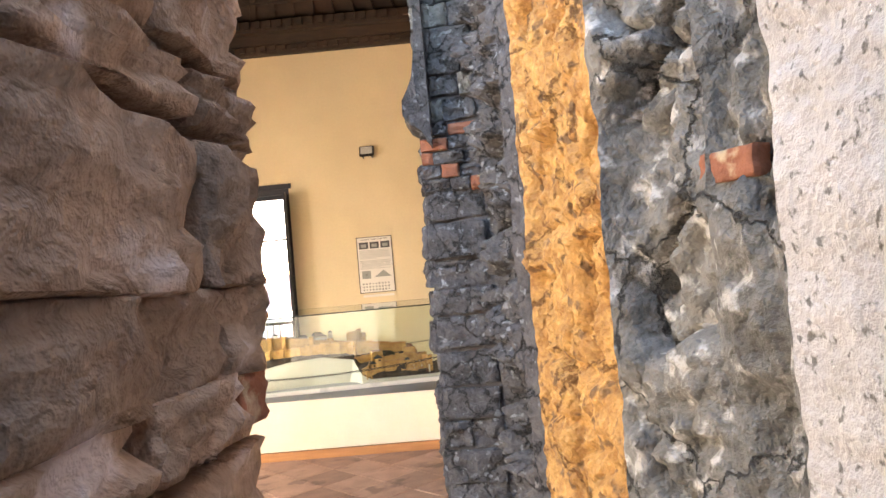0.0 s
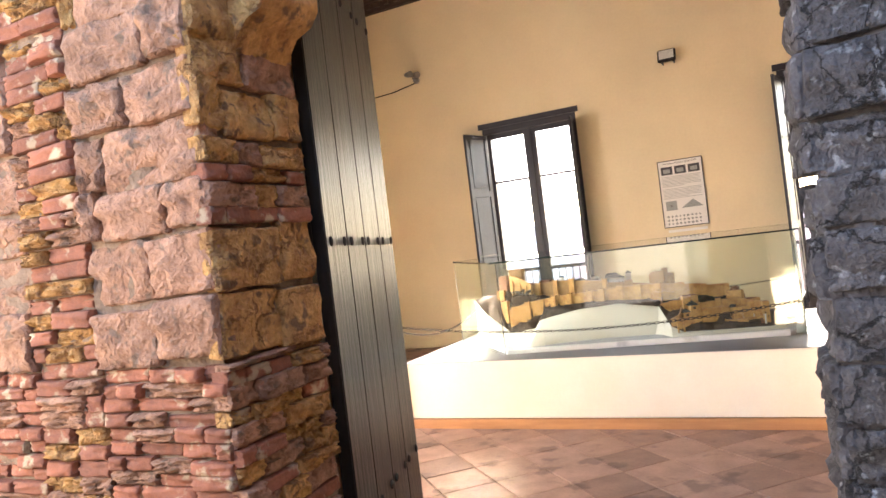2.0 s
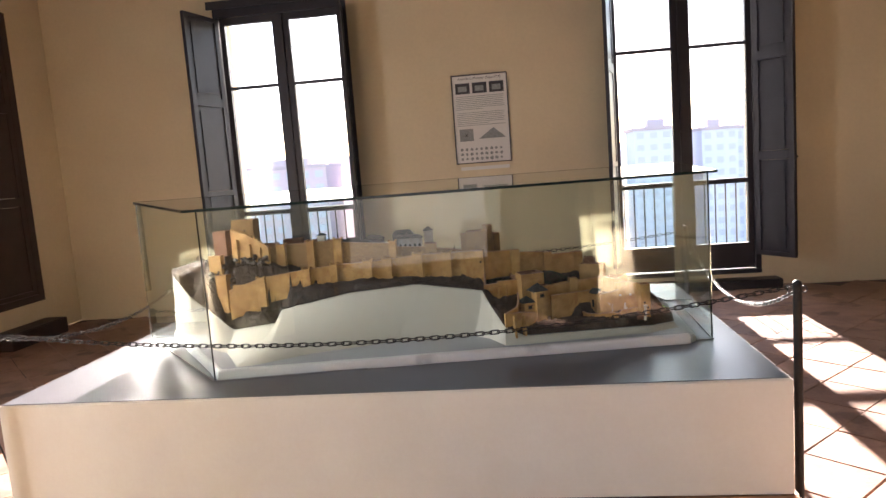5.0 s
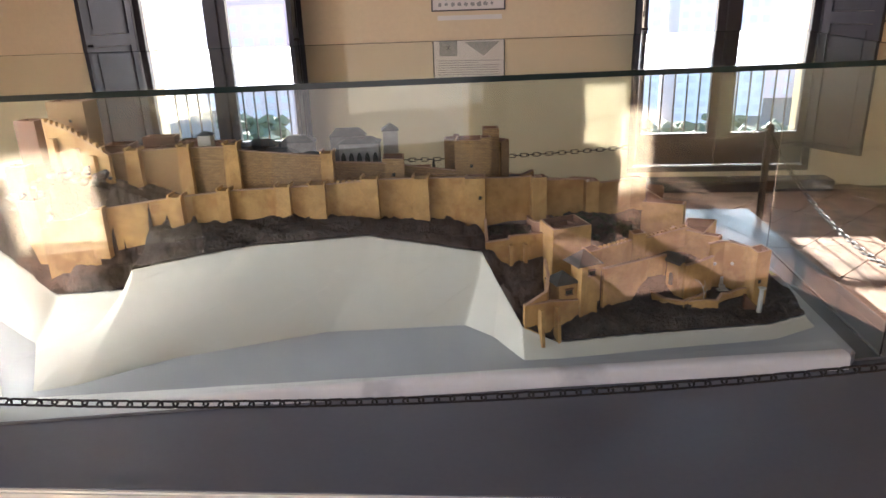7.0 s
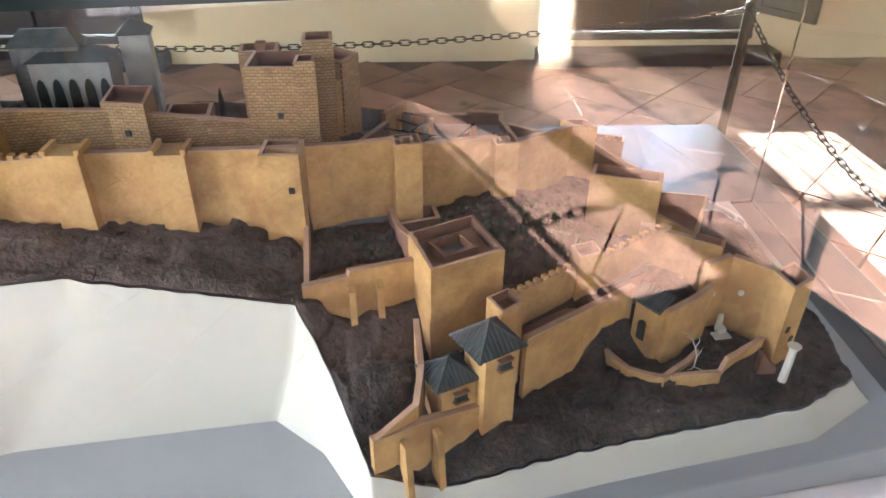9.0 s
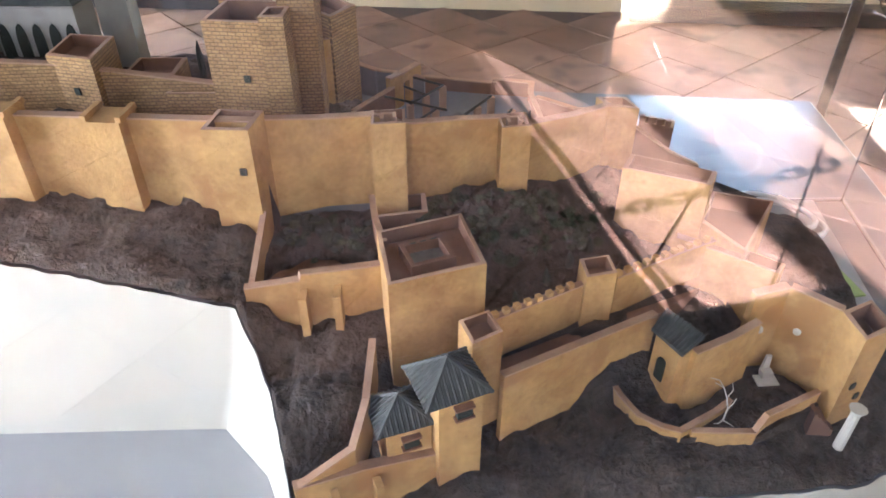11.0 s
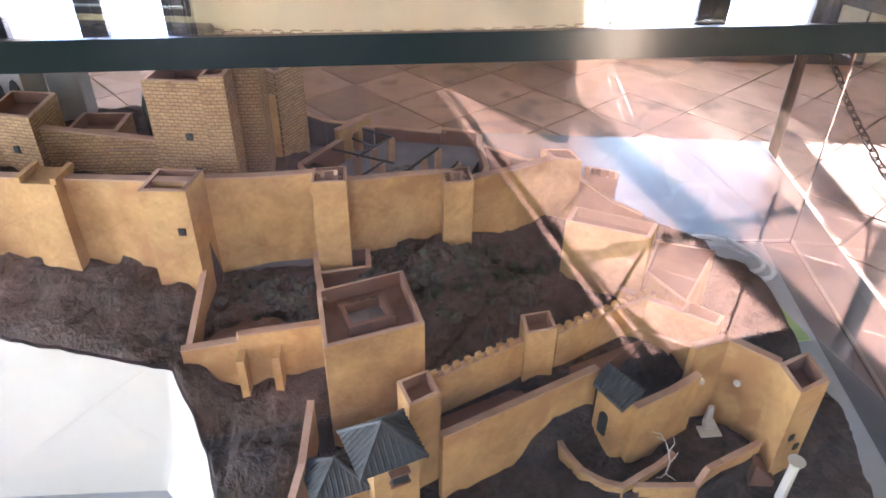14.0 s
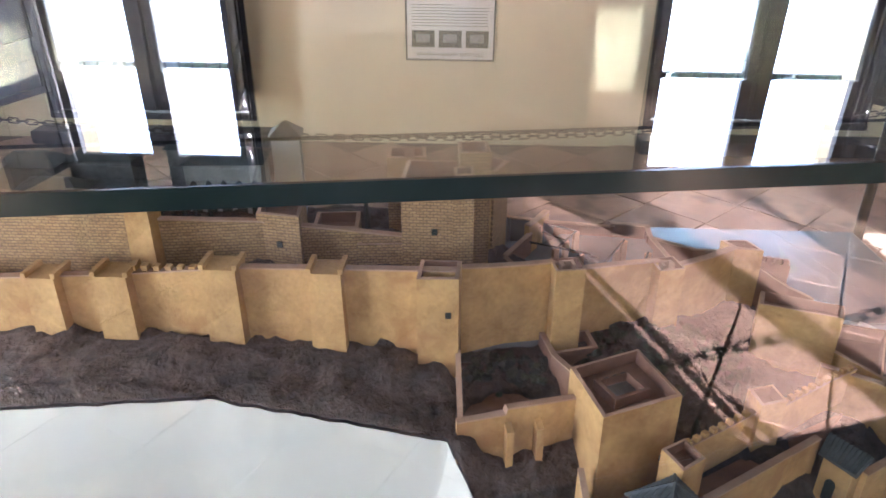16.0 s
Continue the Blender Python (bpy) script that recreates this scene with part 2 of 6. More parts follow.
M_INK = mat("poster_ink", (0.06, 0.06, 0.065), None, 0.6, 20, 0)
M_GREYINK = mat("poster_grey_print", (0.36, 0.37, 0.36), (0.22, 0.24, 0.22), 0.6, 40, 0)
M_GREEN = mat("green_card", (0.36, 0.50, 0.16), (0.30, 0.43, 0.13), 0.6, 10, 0)
M_WHITEP = mat("white_plastic", (0.75, 0.75, 0.74), None, 0.45, 10, 0)
M_METAL = mat("grey_metal", (0.35, 0.34, 0.33), None, 0.4, 20, 0.05, metal=0.8)
M_LENS = mat("lamp_lens", (0.75, 0.75, 0.72), None, 0.2, 20, 0)


# ---- building tools ----
def part(name, bm, material, parent=None, label="", smooth=False):
    me = bpy.data.meshes.new(name)
    bm.to_mesh(me)
    bm.free()
    me.materials.append(material)
    if smooth:
        for f in me.polygons:
            f.use_smooth = True
    ob = new(name, me)
    ob.parent = parent
    if label:
        tagged(ob, label)
    return ob


def thing(name, at, label, category, group="", kind=""):
    ob = new(name)
    ob.empty_display_size = 0.1
    ob.matrix_world = Matrix.Translation(at) if not isinstance(at, Matrix) else at
    return tagged(ob, label, category, group, kind)


def bm_box(bm, lo, hi, m=None, bevel=0.0):
    vs = [bm.verts.new((x, y, z)) for x in (lo[0], hi[0]) for y in (lo[1], hi[1]) for z in (lo[2], hi[2])]
    fs = [bm.faces.new([vs[i] for i in q]) for q in ((0, 1, 3, 2), (4, 6, 7, 5), (0, 4, 5, 1), (2, 3, 7, 6), (0, 2, 6, 4), (1, 5, 7, 3))]
    if bevel:
        es = {e for f in fs for e in f.edges}
        r = bmesh.ops.bevel(bm, geom=list(es), offset=bevel, segments=2, affect="EDGES")
        vs = list({v for f in r["faces"] for v in f.verts} | {v for v in vs if v.is_valid})
    if m is not None:
        bmesh.ops.transform(bm, matrix=m, verts=[v for v in vs if v.is_valid])
    return vs


def boxes(*specs, bevel=0.0):
    bm = bmesh.new()
    for lo, hi in specs:
        bm_box(bm, lo, hi, bevel=bevel)
    return bm


def bm_prism(bm, pts, z0, z1, top=None):
    """Upright prism on a footprint given counter-clockwise; top: another outline at z1 (battered walls)."""
    a = [bm.verts.new((x, y, z0)) for x, y in pts]
    b = [bm.verts.new((x, y, z1)) for x, y in (top or pts)]
    n = len(pts)
    for i in range(n):
        bm.faces.new((a[i], a[(i + 1) % n], b[(i + 1) % n], b[i]))
    bm.faces.new(list(reversed(a)))
    bm.faces.new(b)
    return a, b


def bm_tube(bm, pts, r, seg=8):
    """Round bar along a line of points."""
    rings = []
    pts = [Vector(p) for p in pts]
    for i, p in enumerate(pts):
        d = (pts[min(i + 1, len(pts) - 1)] - pts[max(i - 1, 0)]).normalized()
        u = d.orthogonal().normalized() if abs(d.z) > 0.9 else d.cross(Vector((0, 0, 1))).normalized()
        v = d.cross(u)
        rr = r[i] if isinstance(r, (list, tuple)) else r
        rings.append([bm.verts.new(p + (u * math.cos(a) + v * math.sin(a)) * rr) for a in (2 * math.pi * k / seg for k in range(seg))])
    for a, b in zip(rings, rings[1:]):
        for k in range(seg):
            bm.faces.new((a[k], a[(k + 1) % seg], b[(k + 1) % seg], b[k]))
    bm.faces.new(rings[0][::-1])
    bm.faces.new(rings[-1])


def structure(name, bm, material, label, category="wall"):
    return tagged(part(name, bm, material), label, category, kind="structure")


# ---- the room ----
XW, XE, YN, YS, ZC = -4.97, 4.83, 13.24, 4.5, 6.1
W1, W2 = (-2.79, -1.16), (1.76, 3.40)
ZT, ZB = 3.70, 0.14
T = 0.55
structure("wall_north", boxes(
    ((XW - T, YN, -0.25), (W1[0], YN + T, 8.6)), ((W1[1], YN, -0.25), (W2[0], YN + T, 8.6)), ((W2[1], YN, -0.25), (XE + T, YN + T, 8.6)),
    ((W1[0], YN, ZT), (W1[1], YN + T, 8.6)), ((W2[0], YN, ZT), (W2[1], YN + T, 8.6)),
    ((W1[0], YN, -0.2), (W1[1], YN + T, ZB)), ((W2[0], YN, -0.2), (W2[1], YN + T, ZB))), M_PLASTER, "cream plastered wall with two tall window openings")
LW = (11.72, 12.52)
# unseen opening between y 5.7 and 7.1 added for the west fill lamp
structure("wall_west", boxes(
    ((XW - T, YS, 0), (XW, 5.7, 8.6)), ((XW - T, 7.1, 0), (XW, LW[0], 8.6)), ((XW - T, 5.7, 0), (XW, 7.1, 0.9)), ((XW - T, 5.7, 3.35), (XW, 7.1, 8.6)), ((XW - T, LW[1], 0), (XW, YN, 8.6)),
    ((XW - T, LW[0], 0), (XW, LW[1], 0.44)), ((XW - T, LW[0], 3.62), (XW, LW[1], 8.6))), M_PLASTER, "cream plastered side wall with a shuttered window and an added unseen opening")
structure("wall_east", boxes(((XE, YS, 0), (XE + T, YN, 8.6))), M_PLASTER, "plain cream plastered side wall")
structure("wall_south", boxes(
    ((XW - T, YS, 0), (-0.22, YS + 0.28, 8.6)), ((1.95, YS, 0), (XE + T, YS + 0.28, 8.6)), ((-0.22, YS, 4.0), (1.95, YS + 0.28, 8.6))), M_PLASTER, "cream plastered entrance wall with a tall doorway")
structure("floor", boxes(((XW, 3.0, -0.2), (XE, YN, -0.012))), M_GROUT, "bed of the terracotta tile floor", "floor")
structure("ground", boxes(((-900, -900, -30.3), (900, 1200, -30))), M_GROUND, "dry earth far below the hill", "ground")
structure("court_ground", boxes(((-7, -6, -0.3), (7, 3.0, -0.012))), M_GROUND, "packed earth of the passage outside", "ground")
structure("doorway_threshold", boxes(((-0.3, 3.0, -0.012), (2.3, 4.5, 0.0))), M_GROUND, "worn stone threshold under the doorway", "ground")


def ceiling():
    bm = bmesh.new()
    # cornice round the room in three steps, with dentils
    for k, (z0, z1, d) in enumerate(((ZC, ZC + 0.16, 0.10), (ZC + 0.16, ZC + 0.34, 0.20), (ZC + 0.34, ZC + 0.55, 0.34))):
        bm_box(bm, (XW, YN - d, z0), (XE, YN, z1))
        bm_box(bm, (XW, YS + 0.28, z0), (XE, YS + 0.28 + d, z1))
        bm_box(bm, (XW, YS + 0.28 + d, z0), (XW + d, YN - d, z1))
        bm_box(bm, (XE - d, YS + 0.28 + d, z0), (XE, YN - d, z1))
    x = XW + 0.3
    while x < XE - 0.3:
        bm_box(bm, (x, YN - 0.16, ZC + 0.06), (x + 0.09, YN - 0.101, ZC + 0.15))
        bm_box(bm, (x, YN - 0.40, ZC + 0.40), (x + 0.09, YN - 0.341, ZC + 0.53))
        x += 0.19
    y = YS + 0.8
    while y < YN - 0.5:
        bm_box(bm, (XW + 0.101, y, ZC + 0.06), (XW + 0.16, y + 0.09, ZC + 0.15))
        y += 0.19
    # corner ties
    for cx, cy, sx, sy in ((XW, YN, 1, -1), (XE, YN, -1, -1), (XW, YS + 0.28, 1, 1), (XE, YS + 0.28, -1, 1)):
        for off, z0, h in ((2.0, ZC + 0.18, 0.22), (2.25, ZC + 0.45, 0.2)):
            a, b = Vector((cx + sx * off, cy, z0)), Vector((cx, cy + sy * off, z0))
            mid, ln = (a + b) / 2, (a - b).length
            ang = math.atan2(b.y - a.y, b.x - a.x)
            bm_box(bm, (-ln / 2, -0.09, 0), (ln / 2, 0.09, h), Matrix.Translation(mid) @ Matrix.Rotation(ang, 4, "Z"))
    # sloping coffered sides with ribs, and a flat middle
    zi, zo, run = 8.2, ZC + 0.55, 2.6
    o = [(XW, YS + 0.28), (XE, YS + 0.28), (XE, YN), (XW, YN)]
    i = [(XW + run, YS + 0.28 + run), (XE - run, YS + 0.28 + run), (XE - run, YN - run), (XW + run, YN - run)]
    for k in range(4):
        a, b, c, d = o[k], o[(k + 1) % 4], i[(k + 1) % 4], i[k]
        bm.faces.new([bm.verts.new((*p, z)) for p, z in ((a, zo), (b, zo), (c, zi), (d, zi))])
        n = 26
        for j in range(1, n):
            w = j / n
            p = Vector((a[0] + (b[0] - a[0]) * w, a[1] + (b[1] - a[1]) * w, zo - 0.03))
            q = Vector((d[0] + (c[0] - d[0]) * w, d[1] + (c[1] - d[1]) * w, zi - 0.03))
            m = look(p, q) @ Matrix.Rotation(0, 4, "Z")
            bm_box(bm, (-0.05, -0.06, -(q - p).length), (0.05, 0.06, 0), m)
        for w in (0.2, 0.4, 0.6, 0.8):
            p = Vector((a[0] + (d[0] - a[0]) * w, a[1] + (d[1] - a[1]) * w, zo + (zi - zo) * w - 0.04))
            q = Vector((b[0] + (c[0] - b[0]) * w, b[1] + (c[1] - b[1]) * w, zo + (zi - zo) * w - 0.04))
            bm_box(bm, (-0.05, -0.05, -(q - p).length), (0.05, 0.05, 0), look(p, q))
    bm_box(bm, (XW + run, YS + 0.28 + run, zi), (XE - run, YN - run, zi + 0.1))
    bm_box(bm, (XW - T, YS, 8.6), (XE + T, YN + T, 8.8))
    return structure("ceiling", bm, M_DARKWOOD, "dark carved timber coffered ceiling with corner ties", "ceiling")


ceiling()


def shutter(name_parent, hinge, tip, z0, z1, material):
    """Panelled leaf standing open between two plan points."""
    a, b = Vector((*hinge, 0)), Vector((*tip, 0))
    w = (b - a).length
    m = Matrix.Translation(a) @ Matrix.Rotation(math.atan2(b.y - a.y, b.x - a.x), 4, "Z")
    bm = bmesh.new()
    h = z1 - z0
    t = 0.02
    cuts = [z0, z0 + h * 0.35, z0 + h * 0.69, z1]
    bm_box(bm, (0, -t, z0), (0.07, t, z1), m)
    bm_box(bm, (w - 0.07, -t, z0), (w, t, z1), m)
    for c in cuts:
        bm_box(bm, (0.0701, -t, max(z0, c - 0.05)), (w - 0.0701, t, min(z1, c + 0.05)), m)
    leaf = part("shutter_leaf", bm, material, name_parent)
    for c, d in zip(cuts, cuts[1:]):
        bm = bmesh.new()
        bm_box(bm, (0.072, -0.008, c + 0.052), (w - 0.072, 0.008, d - 0.052), m)
        bm_box(bm, (0.11, -0.014, c + 0.095), (w - 0.11, 0.014, d - 0.095), m, bevel=0.005)
        part("panel", bm, material, leaf)
    bm = bmesh.new()
    bm_tube(bm, [m @ Vector((w - 0.03, t, z0 + h * 0.34)), m @ Vector((w - 0.03, t + 0.05, z0 + h * 0.34))], 0.012)
    part("knob", bm, M_IRON, leaf)


def window(name, x0, x1, left_tip, right_tip, label):
    w = thing(name, (0, 0, 0), label, "window", "tall windows of the north wall", "structure")
    y = YN + 0.02
    part("window_frame", boxes(((x0 + 0.002, y, ZB + 0.002), (x0 + 0.06, y + 0.16, ZT - 0.002)), ((x1 - 0.06, y, ZB + 0.002), (x1 - 0.002, y + 0.16, ZT - 0.002)),
                               ((x0 + 0.06, y, ZT - 0.155), (x1 - 0.06, y + 0.16, ZT - 0.002))), M_FRAME, w)
    part("lintel_trim", boxes(((x0 - 0.05, YN - 0.03, ZT - 0.06), (x1 + 0.05, YN - 0.002, ZT + 0.03))), M_FRAME, w)
    part("window_sill", boxes(((x0 - 0.05, YN - 0.22, 0.0), (x1 + 0.15, YN - 0.003, 0.10)), ((x0 + 0.002, YN, ZB), (x1 - 0.002, YN + 0.19, ZB + 0.05)), bevel=0.008), M_FRAME, w, "dark low step under the window")
    xm = (x0 + x1) / 2
    zs = [ZB + 0.06, 1.20, 2.72, ZT - 0.16]
    for a, b, ua, ub in ((x0 + 0.063, xm - 0.004, 0.062, 0.10), (xm + 0.004, x1 - 0.063, 0.10, 0.062)):
        leaf = part("casement", boxes(((a, y + 0.03, zs[0]), (a + ua, y + 0.09, zs[3])), ((b - ub, y + 0.03, zs[0]), (b, y + 0.09, zs[3])),
                                      ((a + ua, y + 0.03, zs[0]), (b - ub, y + 0.09, zs[0] + 0.29)), ((a + ua, y + 0.03, zs[1] - 0.025), (b - ub, y + 0.09, zs[1] + 0.03)),
                                      ((a + ua, y + 0.03, zs[2] - 0.018), (b - ub, y + 0.09, zs[2] + 0.018)), ((a + ua, y + 0.03, zs[3] - 0.08), (b - ub, y + 0.09, zs[3]))), M_FRAME, w)
        for lo, hi in ((zs[0] + 0.29, zs[1] - 0.025), (zs[1] + 0.03, zs[2] - 0.018), (zs[2] + 0.018, zs[3] - 0.08)):
            p = part("pane", boxes(((a + ua - 0.002, y + 0.056, lo - 0.002), (b - ub + 0.002, y + 0.062, hi + 0.002))), M_PANE, leaf)
            p.visible_shadow = False
    part("astragal", boxes(((xm - 0.03, y + 0.005, zs[0]), (xm + 0.03, y + 0.0285, zs[3])), bevel=0.006), M_FRAME, w)
    shutter(w, (x0 + 0.06, YN - 0.02), left_tip, 0.36, 3.52, M_FRAME)
    shutter(w, (x1 - 0.06, YN - 0.02), right_tip, 0.36, 3.52, M_FRAME)
    # balcony with railing outside
    part("balcony_slab", boxes(((x0 - 0.4, YN + T + 0.003, -0.15), (x1 + 0.4, YN + T + 0.75, 0.08))), M_MSTONE, w)
    ry = YN + T + 0.68
    rail = part("balcony_rail", boxes(((x0 - 0.36, ry - 0.02, 1.12), (x1 + 0.36, ry + 0.02, 1.16)), ((x0 - 0.36, ry - 0.015, 0.20), (x1 + 0.36, ry + 0.015, 0.225))), M_IRON, w)
    n = int((x1 - x0 + 0.7) / 0.125)
    for k in range(n + 1):
        xx = x0 - 0.34 + k * (x1 - x0 + 0.68) / n
        part("baluster", boxes(((xx - 0.008, ry - 0.008, 0.08), (xx + 0.008, ry + 0.008, 1.12))), M_IRON, rail)
    return w


window("window_1", *W1, (-2.86, 12.62), (-1.13, 12.72), "tall two-leaf window with open blue-black panelled shutters")
window("window_2", *W2, (1.70, 12.72), (3.61, 12.80), "tall two-leaf window with open blue-black panelled shutters")

w3 = thing("window_3", (0, 0, 0), "closed dark brown panelled shutters in the side wall", "window", kind="structure")
part("window_frame", boxes(((XW + 0.002, LW[0] - 0.04, 0.40), (XW + 0.05, LW[0] + 0.06, 3.68)), ((XW + 0.002, LW[1] - 0.06, 0.40), (XW + 0.05, LW[1] + 0.04, 3.68)),
                           ((XW + 0.002, LW[0] + 0.06, 3.56), (XW + 0.05, LW[1] - 0.06, 3.68)), ((XW + 0.002, LW[0] + 0.06, 0.40), (XW + 0.05, LW[1] - 0.06, 0.48))), M_BROWNSH, w3)
part("window_sill", boxes(((XW + 0.002, LW[0] - 0.06, 0.0), (XW + 0.28, LW[1] + 0.06, 0.18)), bevel=0.01), M_BROWNSH, w3)
shutter(w3, (XW + 0.025, LW[0] + 0.062), (XW + 0.025, LW[1] - 0.062), 0.484, 3.556, M_BROWNSH)


# ---- the door leaf ----
def door(name, hinge, tip, side):
    """Plank leaf from hinge to tip; side: 1 or -1, the face that carries the bolts."""
    a, b = Vector((*hinge, 0)), Vector((*tip, 0))
    w, h = (b - a).length, 3.7
    m = Matrix.Translation(a) @ Matrix.Rotation(math.atan2(b.y - a.y, b.x - a.x), 4, "Z")
    d = thing(name, (0, 0, 0), "tall dark-stained plank door leaf standing open", "door", "door leaves", kind="structure")
    n = 4
    for k in range(n):
        bm = bmesh.new()
        bm_box(bm, (k * w / n + 0.002, -0.03, 0.03), ((k + 1) * w / n - 0.002, 0.03, h), m, bevel=0.005)
        part("plank", bm, M_DOOR, d)
    for z in (0.55, 1.77, 3.0):
        bm = bmesh.new()
        lo, hi = sorted((-side * 0.031, -side * 0.07))
        bm_box(bm, (0.02, lo, z - 0.09), (w - 0.02, hi, z + 0.09), m, bevel=0.006)
        part("ledge", bm, M_DOOR, d)
        for k in range(n):
            for off in (0.055, w / n - 0.055):
                bm = bmesh.new()
                bmesh.ops.create_uvsphere(bm, u_segments=10, v_segments=6, radius=0.015, matrix=m @ Matrix.Translation((k * w / n + off, side * 0.034, z)) @ Matrix.Diagonal((1, 0.7, 1.5, 1)))
                part("bolt", bm, M_BOLT, d, smooth=True)


door("door_1", (-0.13, 4.60), (-0.49, 5.77), -1)
door("door_2", (1.84, 4.83), (2.26, 6.0), 1)


# ---- plinth, case, barrier ----
PX0, PX1, PY0, PY1, PZ = -1.88, 1.86, 8.09, 10.40, 0.62
plinth = thing("display_plinth", (0, 9.2, 0), "large white plinth with grey gloss top and orange wood skirting", "plinth")
off = Vector((0, -9.2, 0))


def child(name, bm, material, parent, label="", smooth=False):
    """A part given in world coordinates under a thing that stands elsewhere."""
    bmesh.ops.transform(bm, matrix=parent.matrix_world.inverted() if parent.parent is None else (parent.parent.matrix_world).inverted(), verts=bm.verts)
    return part(name, bm, material, parent, label, smooth)


bpy.context.view_layer.update()
child("body", boxes(((PX0, PY0, 0.09), (PX1, PY1, PZ - 0.004)), bevel=0.006), M_PLINTH, plinth)
child("top_panel", boxes(((PX0 + 0.012, PY0 + 0.012, PZ - 0.0035), (PX1 - 0.012, PY1 - 0.012, PZ)),), M_PLTOP, plinth, "grey glossy painted top")
for x0, x1 in ((PX0, 0.85), (0.853, PX1)):
    child("skirting", boxes(((x0 - 0.015, PY0 - 0.032, 0.0), (x1 + 0.015 if x1 > 1 else x1, PY0 - 0.001, 0.088)), bevel=0.003), M_TRIM, plinth, "orange wooden skirting board")
child("skirting", boxes(((PX0 - 0.018, PY0, 0.0), (PX0 - 0.001, PY1, 0.088))), M_TRIM, plinth)
child("skirting", boxes(((PX1 + 0.001, PY0, 0.0), (PX1 + 0.018, PY1, 0.088))), M_TRIM, plinth)
child("skirting_back", boxes(((PX0, PY1 + 0.001, 0.0), (PX1, PY1 + 0.018, 0.088))), M_TRIM, plinth)

GC = [(-0.868, 8.352), (1.702, 8.760), (1.732, 9.780), (-1.780, 9.372)]
GZ0, GZ1 = PZ + 0.001, 1.510
GT = [(-0.89, 8.262), (1.72, 8.672), (1.745, 9.80), (-1.80, 9.39)]


def lid_rise(bm):
    """The lid climbs gently towards the back; raise upper points with it."""
    e = Vector((GT[1][0] - GT[0][0], GT[1][1] - GT[0][1])).normalized()
    for v in bm.verts:
        if v.co.z > GZ1 - 0.1:
            v.co.z += 0.0235 * ((v.co.y - GT[0][1]) * e.x - (v.co.x - GT[0][0]) * e.y)
    return bm


case = thing("glass_case", (0, 9.0, PZ), "large clear glass display case on the plinth", "display case")
bpy.context.view_layer.update()


def quad_wall(p, q, t, z0, z1, inset=0.0):
    """Upright slab from p to q, thickness t to the left of the way."""
    p, q = Vector((*p, 0)), Vector((*q, 0))
    d = (q - p).normalized()
    n = Vector((-d.y, d.x, 0)) * t
    p, q = p + d * inset, q - d * inset
    bm = bmesh.new()
    bm_prism(bm, [(v.x, v.y) for v in (p, q, q + n, p + n)], z0, z1)
    return bm


for k, nm in enumerate(("front_pane", "side_pane", "back_pane", "side_pane")):
    o = child(nm, lid_rise(quad_wall(GC[k], GC[(k + 1) % 4], 0.008, GZ0, GZ1 - 0.011, 0.009)), M_GLASS, case)
    o.visible_shadow = False
cx, cy = sum(p[0] for p in GC) / 4, sum(p[1] for p in GC) / 4
bm = bmesh.new()
bm_prism(bm, GT, GZ1 - 0.010, GZ1)
o = child("top_pane", lid_rise(bm), M_GLASS, case)
o.visible_shadow = False
for k in range(4):
    child("edge_strip", lid_rise(quad_wall(GT[k], GT[(k + 1) % 4], -0.003, GZ1 - 0.013, GZ1 + 0.001)), M_EDGE, case, "dark green polished glass edge")
    child("corner_seal", quad_wall((GC[k][0] - 0.002, GC[k][1] - 0.002), (GC[k][0] + 0.002, GC[k][1] - 0.002), 0.004, GZ0, GZ1 - 0.02), M_GLASS if k != 0 else M_EDGE, case)
    child("base_seal", quad_wall(GC[k], GC[(k + 1) % 4], -0.006, GZ0, GZ0 + 0.006), M_METAL, case)

POSTS = [(-1.915, 8.03), (1.905, 8.16), (1.985, 10.58), (-1.96, 10.55)]


def post():
    p = thing("barrier_post", (0, 0, 0), "black iron barrier post standing at the plinth corner", "barrier post", "barrier posts round the plinth")
    bm = bmesh.new()
    bm_tube(bm, [(0, 0, 0.0), (0, 0, 1.01)], 0.019, 14)
    part("pole", bm, M_IRON, p)
    bm = bmesh.new()
    bmesh.ops.create_uvsphere(bm, u_segments=14, v_segments=8, radius=0.021, matrix=Matrix.Translation((0, 0, 1.012)))
    part("cap", bm, M_IRON, p, smooth=True)
    bm = bmesh.new()
    bm_tube(bm, [(0, 0, 0.0), (0, 0, 0.008), (0, 0, 0.02)], [0.055, 0.055, 0.022], 20)
    part("foot", bm, M_IRON, p)
    for s in (-1, 1):
        bm = bmesh.new()
        ring = [(s * (0.028 + 0.012 * math.cos(a)), 0, 0.99 + 0.014 * math.sin(a)) for a in (2 * math.pi * k / 12 for k in range(13))]
        bm_tube(bm, ring, 0.0028, 6)
        part("eye_ring", bm, M_IRON, p)
    return p


p0 = post()
p0.matrix_world = pose(*POSTS[0], 0)
for q in POSTS[1:]:
    copy_thing(p0, pose(*q, 0))

link_bm = bmesh.new()
oval = []
for k in range(17):
    a = 2 * math.pi * k / 16
    oval.append((0.0095 * math.cos(a) + (0.0125 if math.cos(a) > 0 else -0.0125), 0, 0.0095 * math.sin(a)))
bm_tube(link_bm, oval, 0.0028, 6)
link_mesh = bpy.data.meshes.new("link")
link_bm.to_mesh(link_mesh)
link_bm.free()
link_mesh.materials.append(M_IRON)


